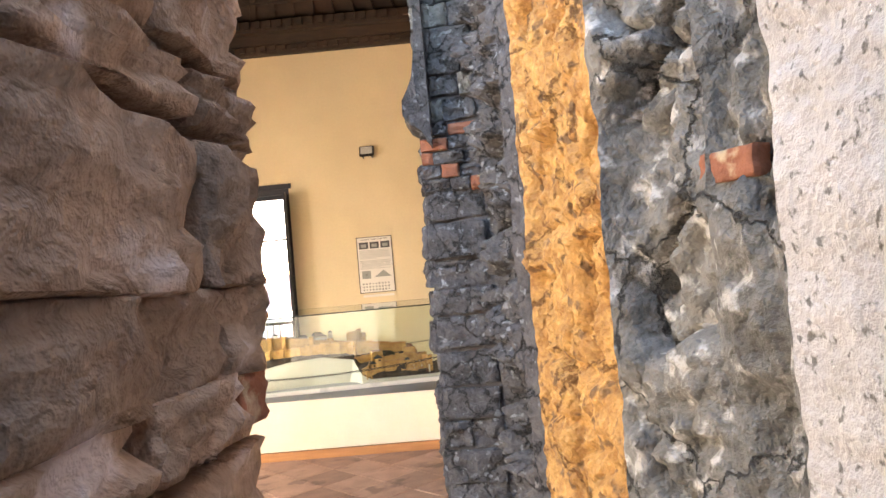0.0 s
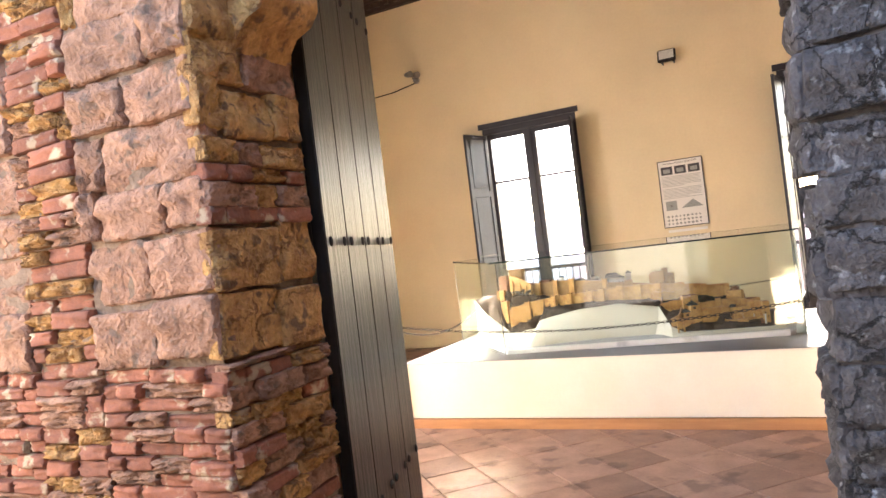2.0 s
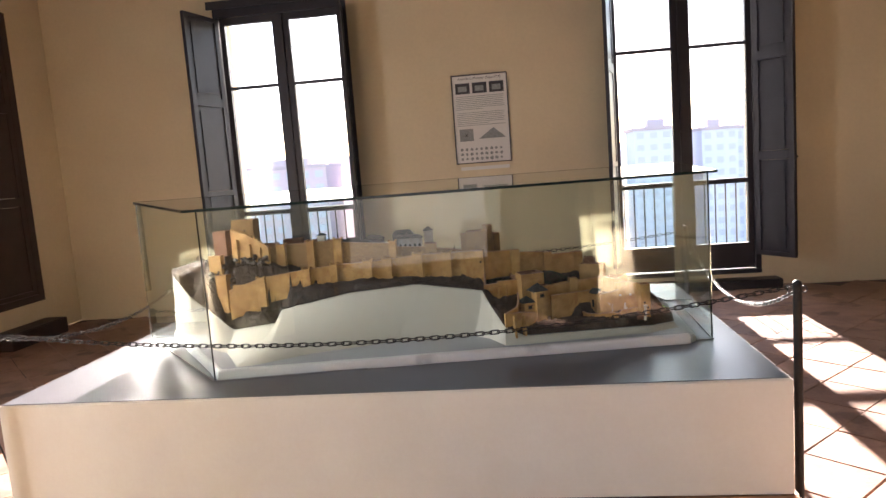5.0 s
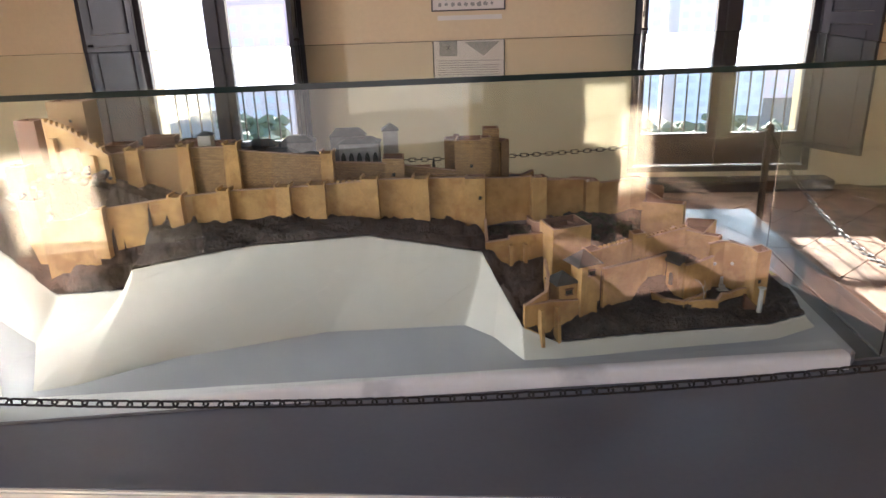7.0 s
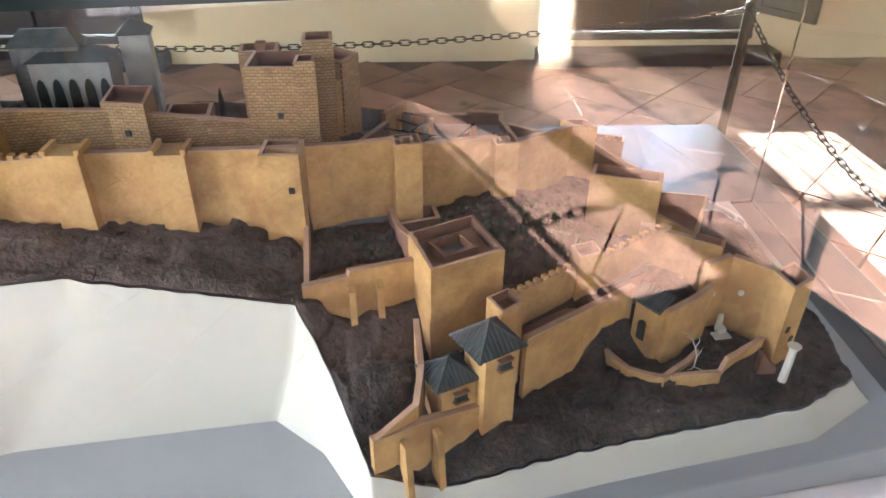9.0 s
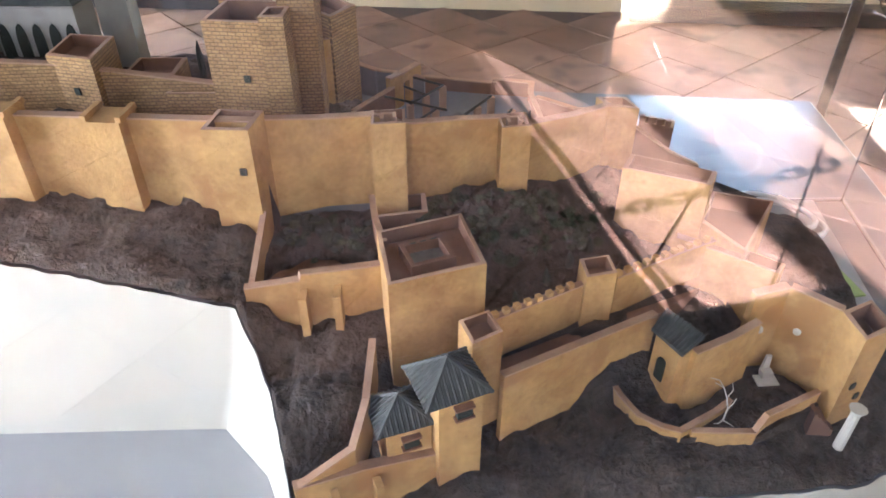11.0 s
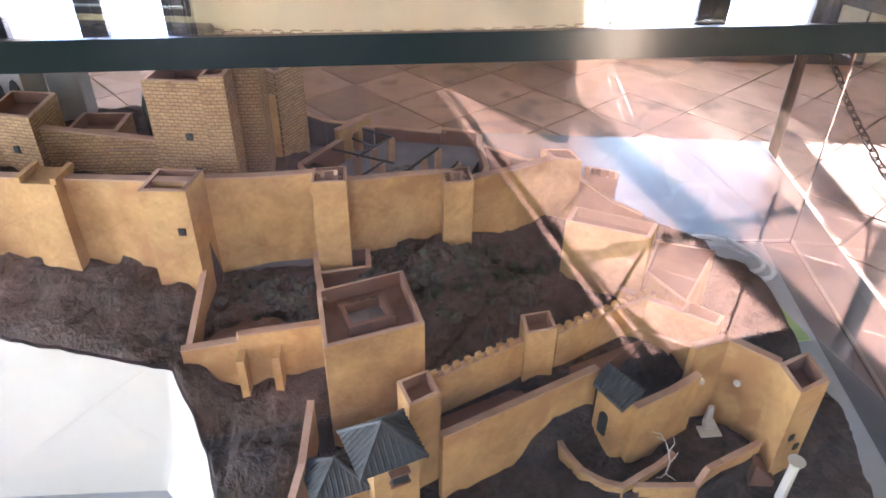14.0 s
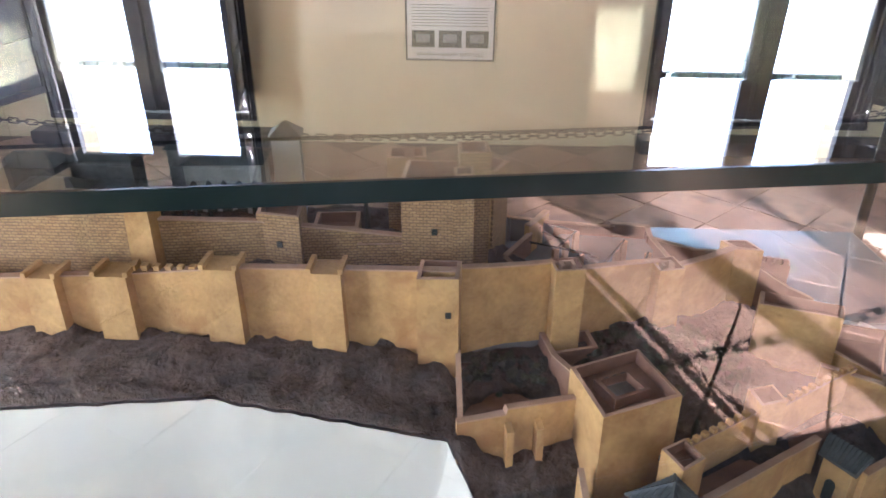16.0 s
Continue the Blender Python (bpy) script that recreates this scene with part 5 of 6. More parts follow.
def cypress(x, y, h, z=None):
    z = hill(x, y) - 0.004 if z is None else z
    bm = bmesh.new()
    bm_tube(bm, [(x, y, z), (x, y, z + h * 0.15), (x + 0.001, y, z + h * 0.45), (x, y, z + h * 0.8), (x, y, z + h)], [0.003, 0.0055, 0.0065, 0.004, 0.0008], 9)
    for v in bm.verts:
        v.co += Vector((noise.noise(v.co * 160), noise.noise(v.co * 170 + Vector((5, 0, 0))), 0)) * 0.0016
    mp("cypress", bm, M_MTREE)


for x, y, h in ((0.885, 8.985, 0.042), (0.93, 9.02, 0.038), (0.965, 9.05, 0.036), (1.02, 9.07, 0.05), (1.05, 9.09, 0.04), (1.0, 9.10, 0.04), (0.864, 8.912, 0.05), (0.305, 9.385, 0.085), (-0.06, 9.26, 0.05), (-0.04, 9.27, 0.045), (-0.02, 9.27, 0.05), (0.0, 9.28, 0.045), (0.03, 9.27, 0.05)):
    cypress(x, y, h)
# palaces on the plateau


def house(c, w, d, ang, z0, z1, h, wall=M_MSTONE, arches=0, eave=0.006):
    fp = rect(c, w, d, ang)
    bm = bmesh.new()
    bm_prism(bm, fp, z0, z1)
    o = mp("house", bm, wall)
    e = rect(c, w + 2 * eave, d + 2 * eave, ang)
    s = min(w, d) * 0.42
    r = rect(c, max(0.004, w - 2 * s), max(0.004, d - 2 * s), ang)
    bm = bmesh.new()
    a = [bm.verts.new((*p, z1)) for p in e]
    b = [bm.verts.new((*p, z1 + h)) for p in r]
    for k in range(4):
        bm.faces.new((a[k], a[(k + 1) % 4], b[(k + 1) % 4], b[k]))
    bm.faces.new(a[::-1])
    bm.faces.new(b)
    mp("roof", bm, M_MROOF, parent=o)
    p, q = Vector((*fp[0], 0)), Vector((*fp[1], 0))
    for k in range(arches):
        m = Matrix.Translation(p.lerp(q, (k + 0.5) / arches) + Vector((0, 0, z0 + (z1 - z0) * 0.45))) @ Matrix.Rotation(math.atan2(q.y - p.y, q.x - p.x), 4, "Z")
        bm = bmesh.new()
        ww, hh = w / arches * 0.33, (z1 - z0) * 0.28
        pts = [(-ww, -hh * 1.6), (ww, -hh * 1.6)] + [(ww * math.cos(t), hh * math.sin(t)) for t in (math.pi * j / 6 for j in range(7))]
        bm_prism(bm, pts, 0, 0.002)
        bmesh.ops.transform(bm, matrix=m @ Matrix.Rotation(radians(90), 4, "X"), verts=bm.verts)
        mp("arch", bm, M_MTREE, parent=o)
    return o


house((0.025, 9.40), 0.15, 0.075, 4, 1.07, 1.190, 0.022, M_MPALE, arches=5)
house((0.135, 9.455), 0.056, 0.056, 10, 1.05, 1.225, 0.026, M_MPALE)
house((-0.02, 9.405), 0.13, 0.05, 4, 1.08, 1.215, 0.03)
house((-0.20, 9.36), 0.12, 0.06, 4, 1.08, 1.205, 0.022)
house((-0.33, 9.33), 0.11, 0.06, 4, 1.08, 1.200, 0.022)
house((-0.24, 9.235), 0.12, 0.06, 3, 1.08, 1.185, 0.022, M_MSTONE)
house((-0.12, 9.23), 0.07, 0.05, 3, 1.08, 1.175, 0.018)
t = house((-0.50, 9.23), 0.046, 0.04, 3, 1.10, 1.258, 0.014, M_MWHITE, arches=2)
house((-0.40, 9.27), 0.09, 0.06, 3, 1.08, 1.21, 0.012)
for x, y, w, d, z in ((-0.62, 9.27, 0.10, 0.07, 1.20), (-0.74, 9.28, 0.10, 0.08, 1.21), (-0.60, 9.36, 0.10, 0.06, 1.22), (-0.73, 9.365, 0.12, 0.06, 1.235), (-0.86, 9.30, 0.10, 0.08, 1.22), (-0.48, 9.34, 0.08, 0.06, 1.215)):
    tower("roofless_house", rect((x, y), w, d, 4), 1.05, z, M_MTOP, 0.02, 0.005)
# west end: stepped towers over the rocks
tower("west_tower", rect((-1.0, 9.27), 0.15, 0.08, -6), 1.05, 1.385, M_MWALL2, win=((0.6, 0.8),))
tower("west_tower", rect((-1.14, 9.23), 0.09, 0.07, -10), 1.0, 1.325, M_MTOP)
curtain("stepped_wall", [(-1.06, 9.17, 1.02, 1.325), (-0.95, 9.14, 1.02, 1.295), (-0.88, 9.12, 1.02, 1.26), (-0.80, 9.10, 1.02, 1.215)], 0.014, crenel=0.012)
tower("west_bastion", rect((-0.935, 9.035), 0.15, 0.06, 12), 0.82, 1.012, deep=0.012)
tower("west_bastion", rect((-1.09, 9.065), 0.07, 0.06, -6), 0.84, 1.07, deep=0.012)
tower("west_bastion", rect((-1.14, 9.11), 0.08, 0.05, -4), 0.95, 1.185, deep=0.012)
for x in (-1.02, -0.93, -0.86):
    bm = bmesh.new()
    bm_prism(bm, rect((x, 9.135 - (x + 0.94) * 0.25), 0.022, 0.03, -14), 1.05, 1.27 - (x + 1.02) * 0.35)
    mp("pier", bm, M_MWALL)
for k in range(110):
    x = rnd.uniform(-1.18, -0.80)
    y = rnd.uniform(9.05, 9.13)
    s = rnd.uniform(0.008, 0.02)
    if k < 95:
        clump(x, y, hill(x, y) + rnd.uniform(0.0, 0.05), s, s * 0.7, M_MSTONE if k % 3 else M_MEARTH, "rock")


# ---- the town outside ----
def hazed_mat(name, a, b):
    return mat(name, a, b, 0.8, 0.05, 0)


# aerial haze is mixed into these wall, roof and window colours
M_T1, M_T2, M_T3, M_TW = hazed_mat("hazed_brick", (0.62, 0.50, 0.52), (0.56, 0.46, 0.50)), hazed_mat("hazed_pale", (0.64, 0.67, 0.74), (0.60, 0.63, 0.71)), hazed_mat("hazed_roof", (0.55, 0.47, 0.50), None), mat("hazed_window", (0.52, 0.54, 0.62), (0.5, 0.52, 0.6), 0.5, 1, 0)
M_FOL = mat("far_foliage", (0.12, 0.15, 0.09), (0.08, 0.10, 0.06), 0.9, 0.4, 0)


def block(x, y, w, d, h, material, storeys, bays, label):
    o = thing("apartment_building", (x, y, -30), label, "building", "town below the hill")
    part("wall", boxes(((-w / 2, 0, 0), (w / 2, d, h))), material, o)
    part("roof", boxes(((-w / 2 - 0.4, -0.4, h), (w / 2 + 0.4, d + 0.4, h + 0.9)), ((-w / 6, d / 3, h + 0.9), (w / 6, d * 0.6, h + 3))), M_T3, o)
    me = None
    for s in range(storeys):
        for b in range(bays):
            if me is None:
                bm = boxes(((-w / bays * 0.28, -0.12, 0), (w / bays * 0.28, -0.02, h / storeys * 0.5)))
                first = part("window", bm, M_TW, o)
                me = first.data
                q = first
            else:
                q = new("window", me)
                q.parent = o
            q.matrix_basis = Matrix.Translation((-w / 2 + w / bays * (b + 0.5), 0, h / storeys * (s + 0.3)))
    return o


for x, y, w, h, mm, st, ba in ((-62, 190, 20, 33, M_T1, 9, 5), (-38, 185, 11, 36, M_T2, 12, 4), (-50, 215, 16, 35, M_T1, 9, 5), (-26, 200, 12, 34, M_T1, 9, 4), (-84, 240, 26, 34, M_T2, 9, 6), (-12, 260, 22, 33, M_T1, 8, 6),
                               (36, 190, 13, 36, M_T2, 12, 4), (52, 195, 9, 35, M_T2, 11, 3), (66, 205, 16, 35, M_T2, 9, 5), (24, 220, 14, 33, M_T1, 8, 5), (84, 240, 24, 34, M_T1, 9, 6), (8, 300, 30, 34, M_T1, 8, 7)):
    block(x, y, w, 16, h, mm, st, ba, "haze-coloured brick apartment block in the town below" if mm is M_T1 else "haze-coloured pale apartment tower in the town below")
rnd = random.Random(5)


def tree(x, y, h):
    t = thing("tree", (x, y, -30), "green leafy tree among the far houses", "tree", "trees below the hill")
    bm = bmesh.new()
    bm_tube(bm, [(0, 0, 0), (0.2, 0, h * 0.5), (0.1, 0.2, h * 0.8)], [0.5, 0.35, 0.1], 8)
    part("trunk", bm, M_DARKWOOD, t)
    bm = bmesh.new()
    for k in range(60):
        a, r, z = rnd.uniform(0, 6.28), h * 0.33 * math.sqrt(rnd.random()), rnd.uniform(0.45, 1.0) * h
        r *= 1.15 - abs(z / h - 0.68) * 1.6
        bmesh.ops.create_icosphere(bm, subdivisions=1, radius=h * rnd.uniform(0.05, 0.10), matrix=Matrix.Translation((r * math.cos(a), r * math.sin(a), z)) @ Matrix.Diagonal((1, 1, 0.7, 1)))
    for v in bm.verts:
        v.co += Vector((noise.noise(v.co), noise.noise(v.co + Vector((9, 0, 0))), noise.noise(v.co + Vector((0, 9, 0))))) * h * 0.05
    part("crown", bm, M_FOL, t)
    return t


t0 = tree(-12, 60, 16)
for k in range(14):
    copy_thing(t0, pose(-40 + k * 6.5 + rnd.uniform(-2, 2), 70 + rnd.uniform(0, 45), -30, 0, 0, rnd.uniform(0, 360)))


# ---- the stone doorway ----
def stone_meshes(prefix, count, rough, seed):
    """Rough-faced unit blocks, one unit wide (x) and high (z), face at y = 0 towards -y."""
    out = []
    for k in range(count):
        rd = random.Random(seed + k)
        bm = bmesh.new()
        cs = (-0.5, -0.475, -0.36, -0.2, -0.05, 0.1, 0.24, 0.38, 0.475, 0.5)
        n = len(cs) - 1
        g = [[None] * (n + 1) for _ in range(n + 1)]
        for i in range(n + 1):
            for j in range(n + 1):
                x, z = cs[i], cs[j]
                edge = max(abs(x), abs(z)) > 0.49
                corner = abs(x) > 0.49 and abs(z) > 0.49
                bulge = 0.03 * (abs(2 * x) ** 4 + abs(2 * z) ** 4)
                y = bulge + rough * (0.55 * noise.noise((x * 2.2 + seed + k, z * 2.2, k)) + 0.40 * noise.noise((x * 6, z * 6 + k, seed)) + 0.30 * noise.noise((x * 13 + k, z * 13, seed))) + (0.10 + rd.uniform(0, 0.05) if edge else 0)
                sh = 0.955 if corner else 1.0
                wob = 0.035 * noise.noise((x * 3 + k * 7, z * 3, seed + 0.5))
                g[i][j] = bm.verts.new(((x + wob) * sh * 0.985, y, (z + 1.3 * wob) * sh * 0.965))
        for i in range(n):
            for j in range(n):
                bm.faces.new((g[i][j], g[i + 1][j], g[i + 1][j + 1], g[i][j + 1]))
        ring = [g[i][0] for i in range(n + 1)] + [g[n][j] for j in range(1, n + 1)] + [g[i][n] for i in range(n - 1, -1, -1)] + [g[0][j] for j in range(n - 1, 0, -1)]
        back = [bm.verts.new((v.co.x * 0.97, 0.6, v.co.z * 0.97)) for v in ring]
        for a in range(len(ring)):
            b = (a + 1) % len(ring)
            bm.faces.new((ring[b], ring[a], back[a], back[b]))
        me = bpy.data.meshes.new(prefix)
        bm.to_mesh(me)
        bm.free()
        for k2, f in enumerate(me.polygons):
            f.use_smooth = k2 < n * n and all(0 < v % (n + 1) < n and 0 < v // (n + 1) < n for v in f.vertices)
        out.append(me)
    return out


SHAPES = {}


def shapes(material, rough):
    key = (material.name, rough)
    if key not in SHAPES:
        SHAPES[key] = stone_meshes("stone", 7, rough, 100 + len(SHAPES) * 20)
        for me in SHAPES[key]:
            me.materials.append(material)
    return SHAPES[key]


def masonry(parent, p, q, rows, seed, depth=0.07):
    """Courses on the face from plan point p to q (its front on the right of the way); rows: z0, z1, piece length, kind, name."""
    rd = random.Random(seed)
    p, q = Vector((*p, 0)), Vector((*q, 0))
    L = (q - p).length
    ang = math.atan2(q.y - p.y, q.x - p.x)
    for z0, z1, ln, kinds, nm in rows:
        x = -rd.random() * ln * 0.5
        while x < L - 0.01:
            w = ln * rd.uniform(0.55, 1.5)
            a, b = max(0.0, x), min(L, x + w)
            if L - b < ln * 0.3:
                b = L
            x = b if b == L else x + w
            if b - a < 0.02:
                continue
            material, rough = rd.choice(kinds)
            o = new(nm, rd.choice(shapes(material, rough)))
            o.parent = parent
            c = p.lerp(q, (a + b) / 2 / L)
            dz, hz = rd.uniform(-0.08, 0.08) * (z1 - z0), rd.uniform(0.88, 1.08)
            o.matrix_basis = Matrix.Translation((c.x, c.y, (z0 + z1) / 2 + dz)) @ Matrix.Rotation(ang + rd.uniform(-0.03, 0.03), 4, "Z") @ Matrix.Translation((0, rd.uniform(-0.018, 0.018) - 0.008, 0)) @ Matrix.Rotation(rd.uniform(-0.025, 0.025), 4, "Y") @ Matrix.Diagonal((b - a, depth * 2.2, (z1 - z0) * hz, 1))


def courses(z0, z1, pattern):
    out, z, k = [], z0, 0
    while z < z1 - 0.02:
        h, ln, kinds, nm = pattern[k % len(pattern)]
        out.append((z, min(z1, z + h), ln, kinds, nm))
        z += h
        k += 1
    return out


P, O, B, S, R, G = (M_PINK, 0.43), (M_OCHRE_LIT, 0.38), (M_BRICK, 0.15), (M_SLATE_SHADED, 0.36), (M_RUBBLE, 0.44), (M_GREYST, 0.4)
DW = M_MORTAR


def sheet(name, parent, p, q, z0, z1, amp, material, step=0.02, seed=0.0, joints=(), label="", blocky=None):
    """Rough continuous face from p to q with broken relief; joints: heights of shallow grooves."""
    p, q = Vector((*p, 0)), Vector((*q, 0))
    L = (q - p).length
    d = (q - p) / L
    nrm = Vector((d.y, -d.x, 0))
    nx, nz = max(3, int(L / step)), int((z1 - z0) / step)
    verts, faces = [], []
    for i in range(nx + 1):
        for j in range(nz + 1):
            u, z = L * i / nx, z0 + (z1 - z0) * j / nz
            h = 0.55 * noise.noise((u * 2.6 + seed, z * 2.2, seed)) + 0.45 * noise.noise((u * 8 + seed, z * 6, 3)) + 0.36 * noise.noise((u * 20, z * 16, seed)) + 0.26 * noise.noise((u * 48, z * 44, seed))
            if blocky:
                dist, cells = noise.voronoi((u * blocky[0] + 0.25 * noise.noise((u * 5, z * 5, seed)), z * blocky[1] + 0.25 * noise.noise((z * 6, u * 6, seed)), seed))
                gap = min(1.0, (dist[1] - dist[0]) / 0.12)
                h = h * 0.8 + 0.7 * noise.cell(cells[0] * 31.7) - 0.9 * (1 - gap) ** 1.5
                fine = noise.voronoi((u * blocky[0] * 4, z * blocky[1] * 4, seed + 5))[0]
                h -= 0.22 * max(0.0, 1 - (fine[1] - fine[0]) / 0.25)
            r = noise.noise((u * 4.5, z * 3.4, seed + 9))
            if r > 0.32:
                h -= (r - 0.32) * 3.0
            h *= amp
            for k, zj in enumerate(joints):
                g = abs(z - zj - 0.03 * noise.noise((u * 5, zj, 2)))
                if g < 0.03:
                    h -= 0.032 * (1 - g / 0.03)
            v = p + d * u + nrm * (h - 0.3 * amp) * min(1, min(u, L - u) / 0.06)
            v.x += 0.016 * noise.noise((3.0, z * 5, 7.0)) + 0.010 * noise.noise((9.0, z * 17, 7.0))
            verts.append((v.x, v.y, z))
    for i in range(nx):
        for j in range(nz):
            a = i * (nz + 1) + j
            faces.append((a, a + nz + 1, a + nz + 2, a + 1))
    me = bpy.data.meshes.new(name)
    me.from_pydata(verts, [], faces)
    me.materials.append(material)
    for f in me.polygons:
        f.use_smooth = True
    ob = new(name, me)
    ob.parent = parent
    if label:
        tagged(ob, label)
    return ob


# left flank of the doorway
jamb_w = structure("doorway_wall_west", boxes(((-4.5, 3.97, 0), (-0.10, 4.47, 4.6))), M_MORTAR, "rough wall of pinkish stone blocks and red brick bands", "wall")
rows = (courses(0.0, 0.92, [(0.24, 0.36, (P, P), "stone"), (0.20, 0.32, (P, P, O), "stone")])
        + courses(0.92, 1.39, [(0.052, 0.20, (B, B, B, P), "brick")])
        + [(1.39, 1.62, 0.34, (P, P), "stone"), (1.62, 1.85, 0.36, (P, P), "stone"), (1.85, 2.02, 0.30, (P, P), "stone"), (2.02, 2.23, 0.34, (P, P), "stone"), (2.23, 2.42, 0.28, (P, P), "stone"), (2.42, 2.62, 0.33, (P, P), "stone")]
        + courses(2.62, 4.6, [(0.20, 0.30, (P, P, O), "stone"), (0.17, 0.26, (P, P), "stone")]))
masonry(jamb_w, (-0.66, 3.91), (-0.055, 3.905), rows, 1)
masonry(jamb_w, (-1.02, 3.915), (-0.66, 3.91), courses(0.0, 4.6, [(0.062, 0.24, (B, O, B, P), "brick")]), 5)
masonry(jamb_w, (-2.6, 3.925), (-1.02, 3.915), rows, 6)
sheet("mortar_face", jamb_w, (-2.6, 3.930), (-0.07, 3.922), 0.0, 4.6, 0.022, M_MORTAR, 0.03, 41.0)
sheet("mortar_face", jamb_w, (-0.07, 3.93), (-0.09, 4.47), 0.0, 4.6, 0.025, M_MORTAR, 0.025, 43.0)
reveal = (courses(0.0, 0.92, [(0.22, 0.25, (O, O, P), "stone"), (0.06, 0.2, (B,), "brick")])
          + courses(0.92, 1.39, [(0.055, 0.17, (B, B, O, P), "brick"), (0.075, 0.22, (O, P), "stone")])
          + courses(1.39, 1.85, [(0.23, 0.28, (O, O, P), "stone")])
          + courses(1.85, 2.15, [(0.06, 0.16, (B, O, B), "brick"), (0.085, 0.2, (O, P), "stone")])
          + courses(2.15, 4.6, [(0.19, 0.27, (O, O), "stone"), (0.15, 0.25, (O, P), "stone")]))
# reveal stones take the ochre that has the room's light in it
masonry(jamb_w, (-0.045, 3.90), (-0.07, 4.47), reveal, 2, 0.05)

# right flank: dark brick jamb, its return, the ochre face, the grey face, the stucco wall
jamb_e = structure("doorway_wall_east", boxes(((1.735, 4.45, 0), (1.948, 4.778, 4.6)), ((1.948, 4.44, 0), (4.5, 4.498, 4.6)), ((2.24, 3.40, 0), (4.5, 4.44, 4.6)), ((2.36, 2.40, 0), (4.5, 3.40, 4.6)), ((2.52, 2.15, 0), (4.5, 2.40, 4.6))), M_DKMORT, "weathered wall of dark brick, ochre and grey stone", "wall")
masonry(jamb_e, (1.705, 4.43), (2.03, 4.38), courses(0.0, 2.28, [(0.185, 0.6, (S, S), "stone"), (0.15, 0.35, (S, S), "stone"), (0.17, 0.6, (S, S), "stone"), (0.20, 0.6, (S, S), "stone")]) + courses(2.28, 2.66, [(0.075, 0.15, (S, (M_BRICK, 0.2), S), "brick")]) + courses(2.66, 4.6, [(0.13, 0.2, (S, S, G), "stone")]), 7, 0.06)
masonry(jamb_e, (1.685, 4.79), (1.70, 4.43), courses(0.0, 2.6, [(0.185, 0.4, (S, S), "stone"), (0.15, 0.4, (S, S), "stone"), (0.17, 0.4, (S, S), "stone"), (0.20, 0.4, (S, S), "stone")]), 8, 0.05)
sheet("mortar_face", jamb_e, (1.715, 4.440), (2.03, 4.394), 0.0, 4.6, 0.02, M_DKMORT, 0.025, 45.0)
sheet("dark_return", jamb_e, (2.03, 4.40), (2.09, 3.42), 0.0, 4.6, 0.15, M_SLATE_SHADED, 0.016, 2.0, (0.4, 0.75, 1.1, 1.5, 1.85, 2.2, 2.6), "", (4.0, 5.0))
sheet("dark_return", jamb_e, (2.09, 3.42), (2.135, 3.36), 0.0, 4.6, 0.03, M_SLATE_SHADED, seed=4.0)
sheet("ochre_face", jamb_e, (2.135, 3.36), (2.215, 2.27), 0.0, 4.6, 0.06, M_OCHRE_LIT, 0.014, 7.0, (0.55, 0.95, 1.32, 1.52, 1.95, 2.32, 2.75, 3.2), "flaking ochre stone face, warm light put into its colour", (4.5, 3.2))
sheet("grey_face", jamb_e, (2.215, 2.27), (2.36, 1.98), 0.0, 4.6, 0.08, M_GREYST, 0.014, 11.0, (0.8, 1.45, 2.2), "crumbling grey render over stone", (4.0, 2.6))
sheet("grey_face", jamb_e, (2.36, 1.98), (2.405, 1.79), 0.0, 4.2, 0.05, M_GREYST, 0.014, 15.0, (1.3, 2.3), "crumbling grey render over stone", (4.0, 2.6))
masonry(jamb_e, (2.372, 2.025), (2.424, 1.875), [(1.95, 2.02, 0.2, (B,), "brick")], 31, 0.03)
bm = bmesh.new()
for lo, hi in (((2.66, -3.0, 0), (3.0, 2.2, 4.2)),):
    bm_box(bm, lo, hi)
stucco = structure("stucco_wall", bm, M_STUCCO, "pitted white stucco wall beside the passage", "wall")


sheet("stucco_face", stucco, (2.405, 1.79), (2.62, 0.0), 0.0, 4.2, 0.012, M_STUCCO, 0.014, 21.0)


def impost(name, at, out, along_dir, label):
    """Corbelled springing stone of the doorway arch, with the first arch stones over it."""
    t = thing(name, at, label, "corbel", "springing stones of the arch", "structure")
    prof = [(0.0, -0.26), (0.05, -0.22), (0.10, -0.17), (0.20, -0.14), (0.25, -0.09), (0.25, -0.01), (0.20, 0.05), (0.15, 0.12), (0.12, 0.22), (0.10, 0.36), (0.08, 0.60), (0.06, 0.95), (0.0, 0.95)]
    bm = bmesh.new()
    o, d = Vector(out), Vector(along_dir)
    L = 0.30
    n = 6
    prof = [(x * 0.72, z if z < 0.1 else 0.1 + (z - 0.1) * 0.7) for x, z in prof]
    rings = [[bm.verts.new(o * x + d * (L * (k / n - 0.5)) + Vector((0, 0, z)) + Vector((1, 1, 1)) * 0.010 * noise.noise((x * 9 + k, z * 8, at[0]))) for x, z in prof] for k in range(n + 1)]
    for a, b in zip(rings, rings[1:]):
        for i in range(len(prof)):
            j = (i + 1) % len(prof)
            bm.faces.new((a[i], a[j], b[j], b[i]))
    bm.faces.new(rings[0][::-1])
    bm.faces.new(rings[-1])
    bmesh.ops.recalc_face_normals(bm, faces=bm.faces)
    # right corbel's silhouette shade and left one's warm light are in the colours
    part("corbel_stone", bm, M_SLATE_SHADED if at[0] > 1 else M_OCHRE_LIT, t)


impost("arch_corbel", (-0.05, 4.26, 2.72), (1, 0.02, 0), (0, 1, 0), "carved stone springer of the doorway arch")
impost("arch_corbel", (1.775, 4.47, 2.78), (-0.78, -0.1, 0), (0, 1, 0), "dark carved stone springer of the doorway arch, backlit shade in its colour")
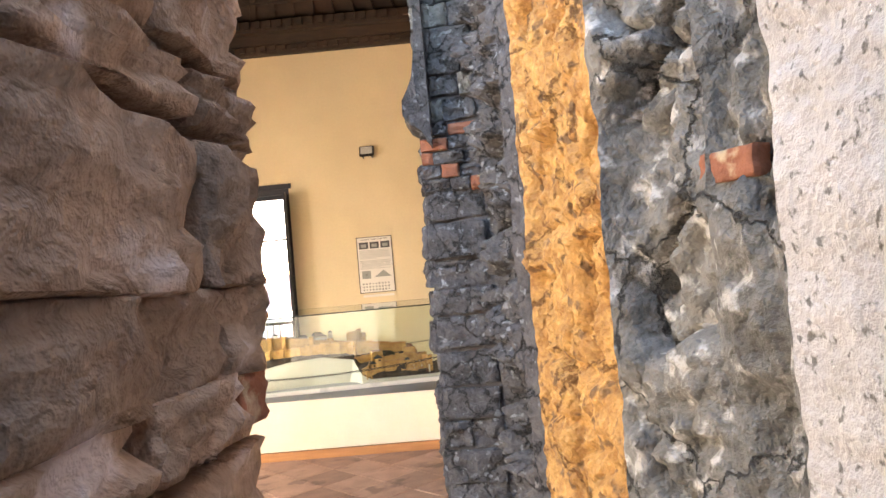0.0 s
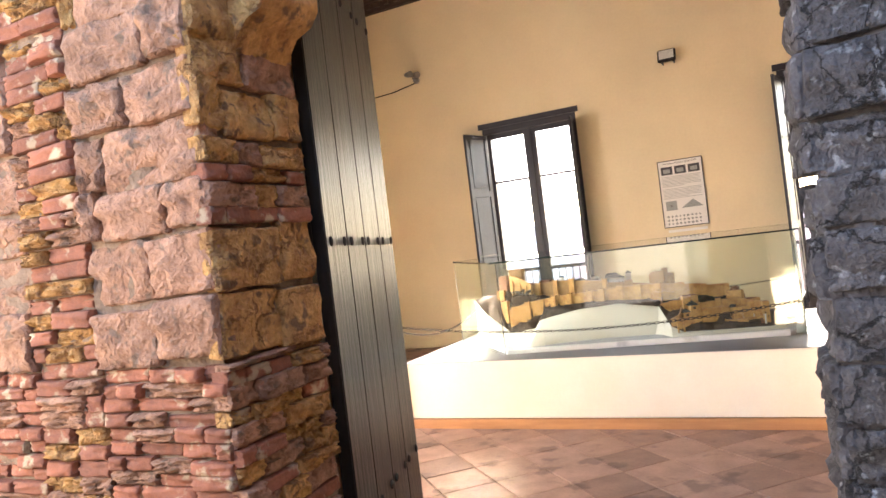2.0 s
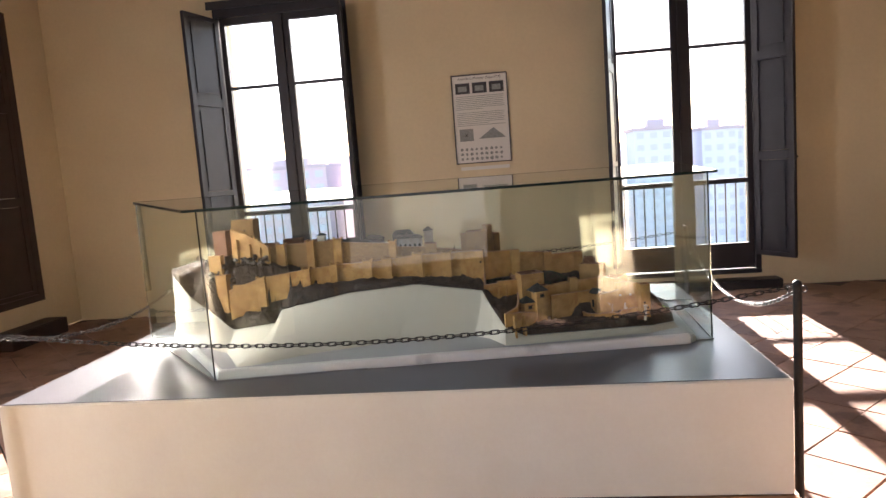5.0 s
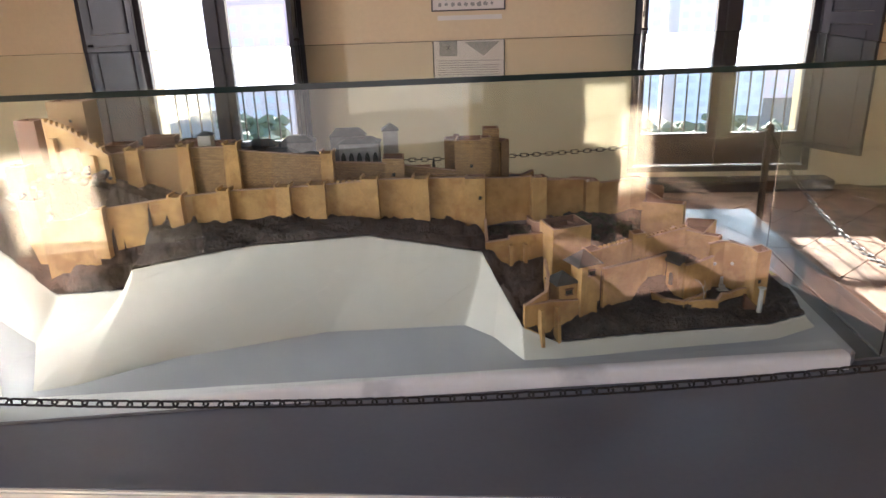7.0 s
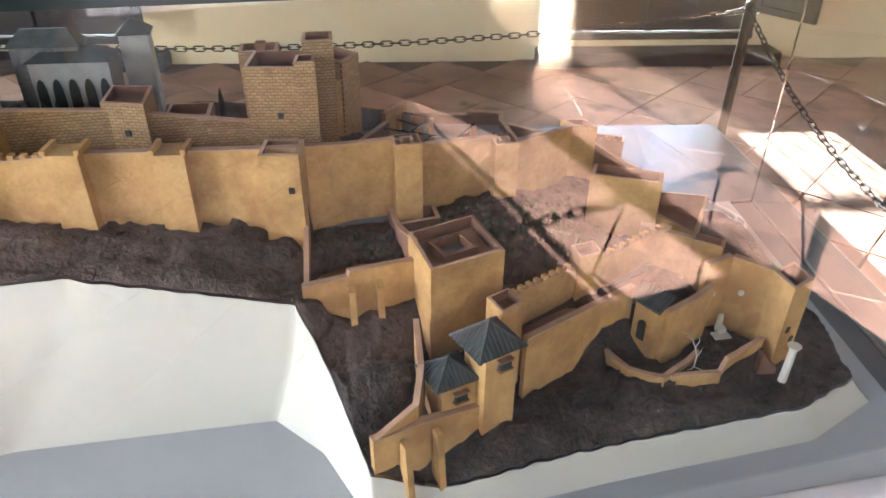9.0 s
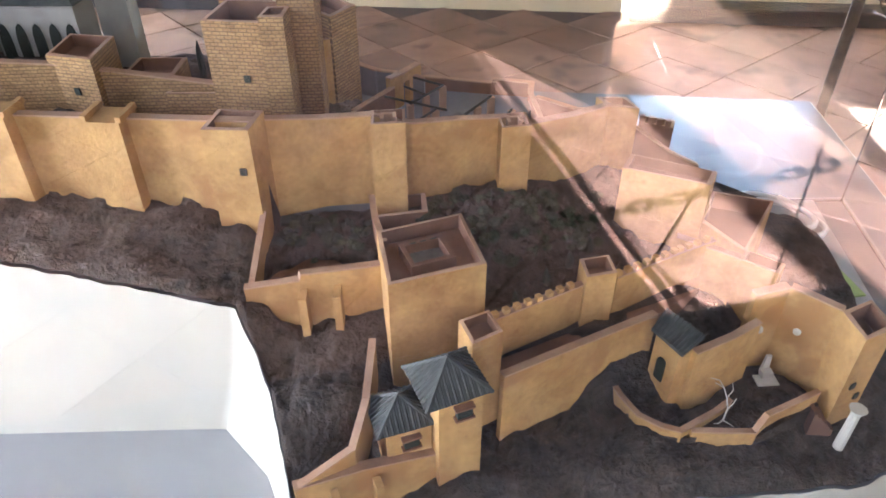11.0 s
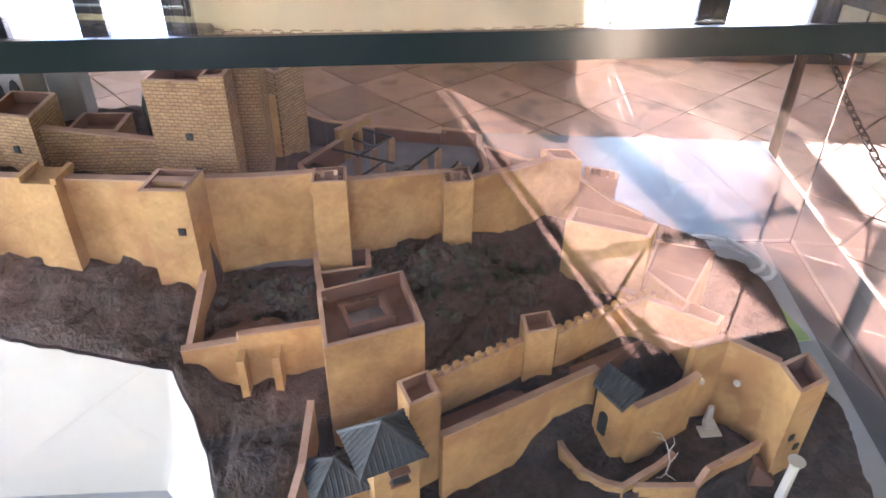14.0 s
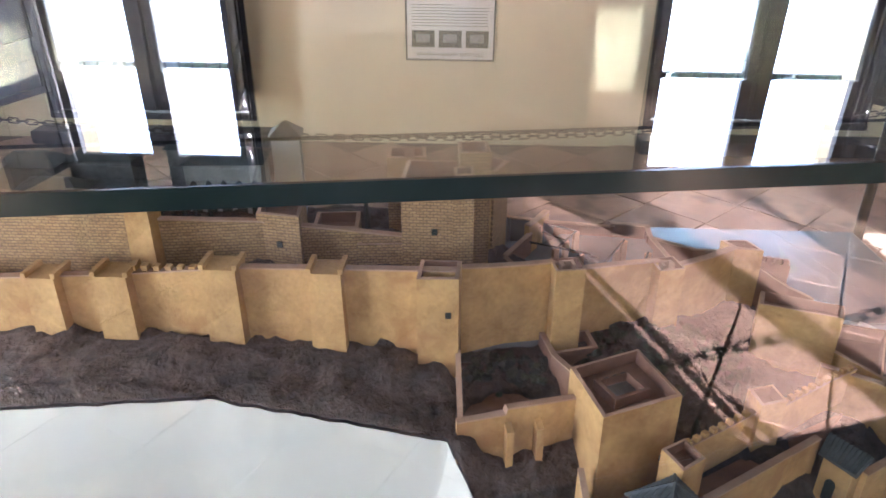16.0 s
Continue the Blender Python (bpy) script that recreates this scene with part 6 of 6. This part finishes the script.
structure("doorway_lintel", boxes(((-0.06, 3.93, 3.65), (1.80, 4.47, 4.6))), M_MORTAR, "masonry over the doorway", "wall")

# rubble pier close to the path
pier = structure("rubble_pier", boxes(((0.2, -2.5, 0), (1.53, 1.50, 3.2))), M_MORTAR, "crumbling pier of brown rubble and brick", "wall")
RB = [(0.11, 0.26, (R, R, (M_BRICK, 0.12)), "stone"), (0.16, 0.30, (R, R), "stone"), (0.075, 0.24, (R, (M_BRICK, 0.12)), "brick")]
sheet("rubble_face", pier, (1.555, -0.2), (1.58, 1.53), 0.5, 3.0, 0.045, M_RUBBLE, 0.013, 31.0, (), "", (4.0, 9.0))
masonry(pier, (1.575, 0.1), (1.605, 1.54), courses(0.7, 2.9, RB), 21, 0.05)
masonry(pier, (1.57, 1.53), (0.4, 1.53), courses(0.7, 2.9, RB), 22, 0.05)
# unseen walls, added with a gap where the passage lamp stands
structure("passage_wall", boxes(((-3.5, -3.0, 0), (-3.1, 0.5, 4.2)), ((-3.5, 3.3, 0), (-3.1, 3.93, 4.2)), ((-3.5, 0.5, 3.3), (-3.1, 3.3, 4.2)), ((-3.5, -3.4, 0), (2.9, -3.0, 4.2))), M_STUCCO, "plain unseen wall added to close the passage, open at the fill lamp", "wall")

# ---- floor tiles, laid on the diagonal ----
TS = 0.40
tile_bm = bmesh.new()
h = TS / 2 - 0.004
bm_prism(tile_bm, [(-h, -h), (h, -h), (h, h), (-h, h)], -0.0115, 0.0, [(-h + 0.003, -h + 0.003), (h - 0.003, -h + 0.003), (h - 0.003, h - 0.003), (-h + 0.003, h - 0.003)])
tile_mesh = bpy.data.meshes.new("tile")
tile_bm.to_mesh(tile_mesh)
tile_bm.free()
tile_mesh.materials.append(M_TILE)
floor_ob = bpy.data.objects["floor"]
rnd = random.Random(8)
far = []
count = 0
for i in range(-40, 41):
    for j in range(-40, 41):
        x = 1.0 + (i - j) * TS * 0.7071 + rnd.uniform(-0.003, 0.003)
        y = 9.0 + (i + j) * TS * 0.7071 + rnd.uniform(-0.003, 0.003)
        if not (XW - 0.1 < x < XE + 0.1 and YS - 0.2 < y < YN):
            continue
        if PX0 + 0.3 < x < PX1 - 0.3 and PY0 + 0.3 < y < PY1 - 0.3:
            continue
        m = pose(x, y, rnd.uniform(-0.0015, 0.0015), rnd.uniform(-0.25, 0.25), rnd.uniform(-0.25, 0.25), 45 + rnd.uniform(-0.6, 0.6))
        if x > -3.3 and y > 5.6 and count < 300:
            o = new("tile", tile_mesh)
            o.parent = floor_ob
            o.matrix_basis = m
            count += 1
        else:
            far.append(m)
bm = bmesh.new()
for m in far:
    v0 = len(bm.verts)
    a, b = bm_prism(bm, [(-h, -h), (h, -h), (h, h), (-h, h)], -0.0115, 0.0)
    for v in a + b:
        v.co = m @ v.co
rest = part("tiles", bm, M_TILE, floor_ob)
tagged(rest, kind="stuff")
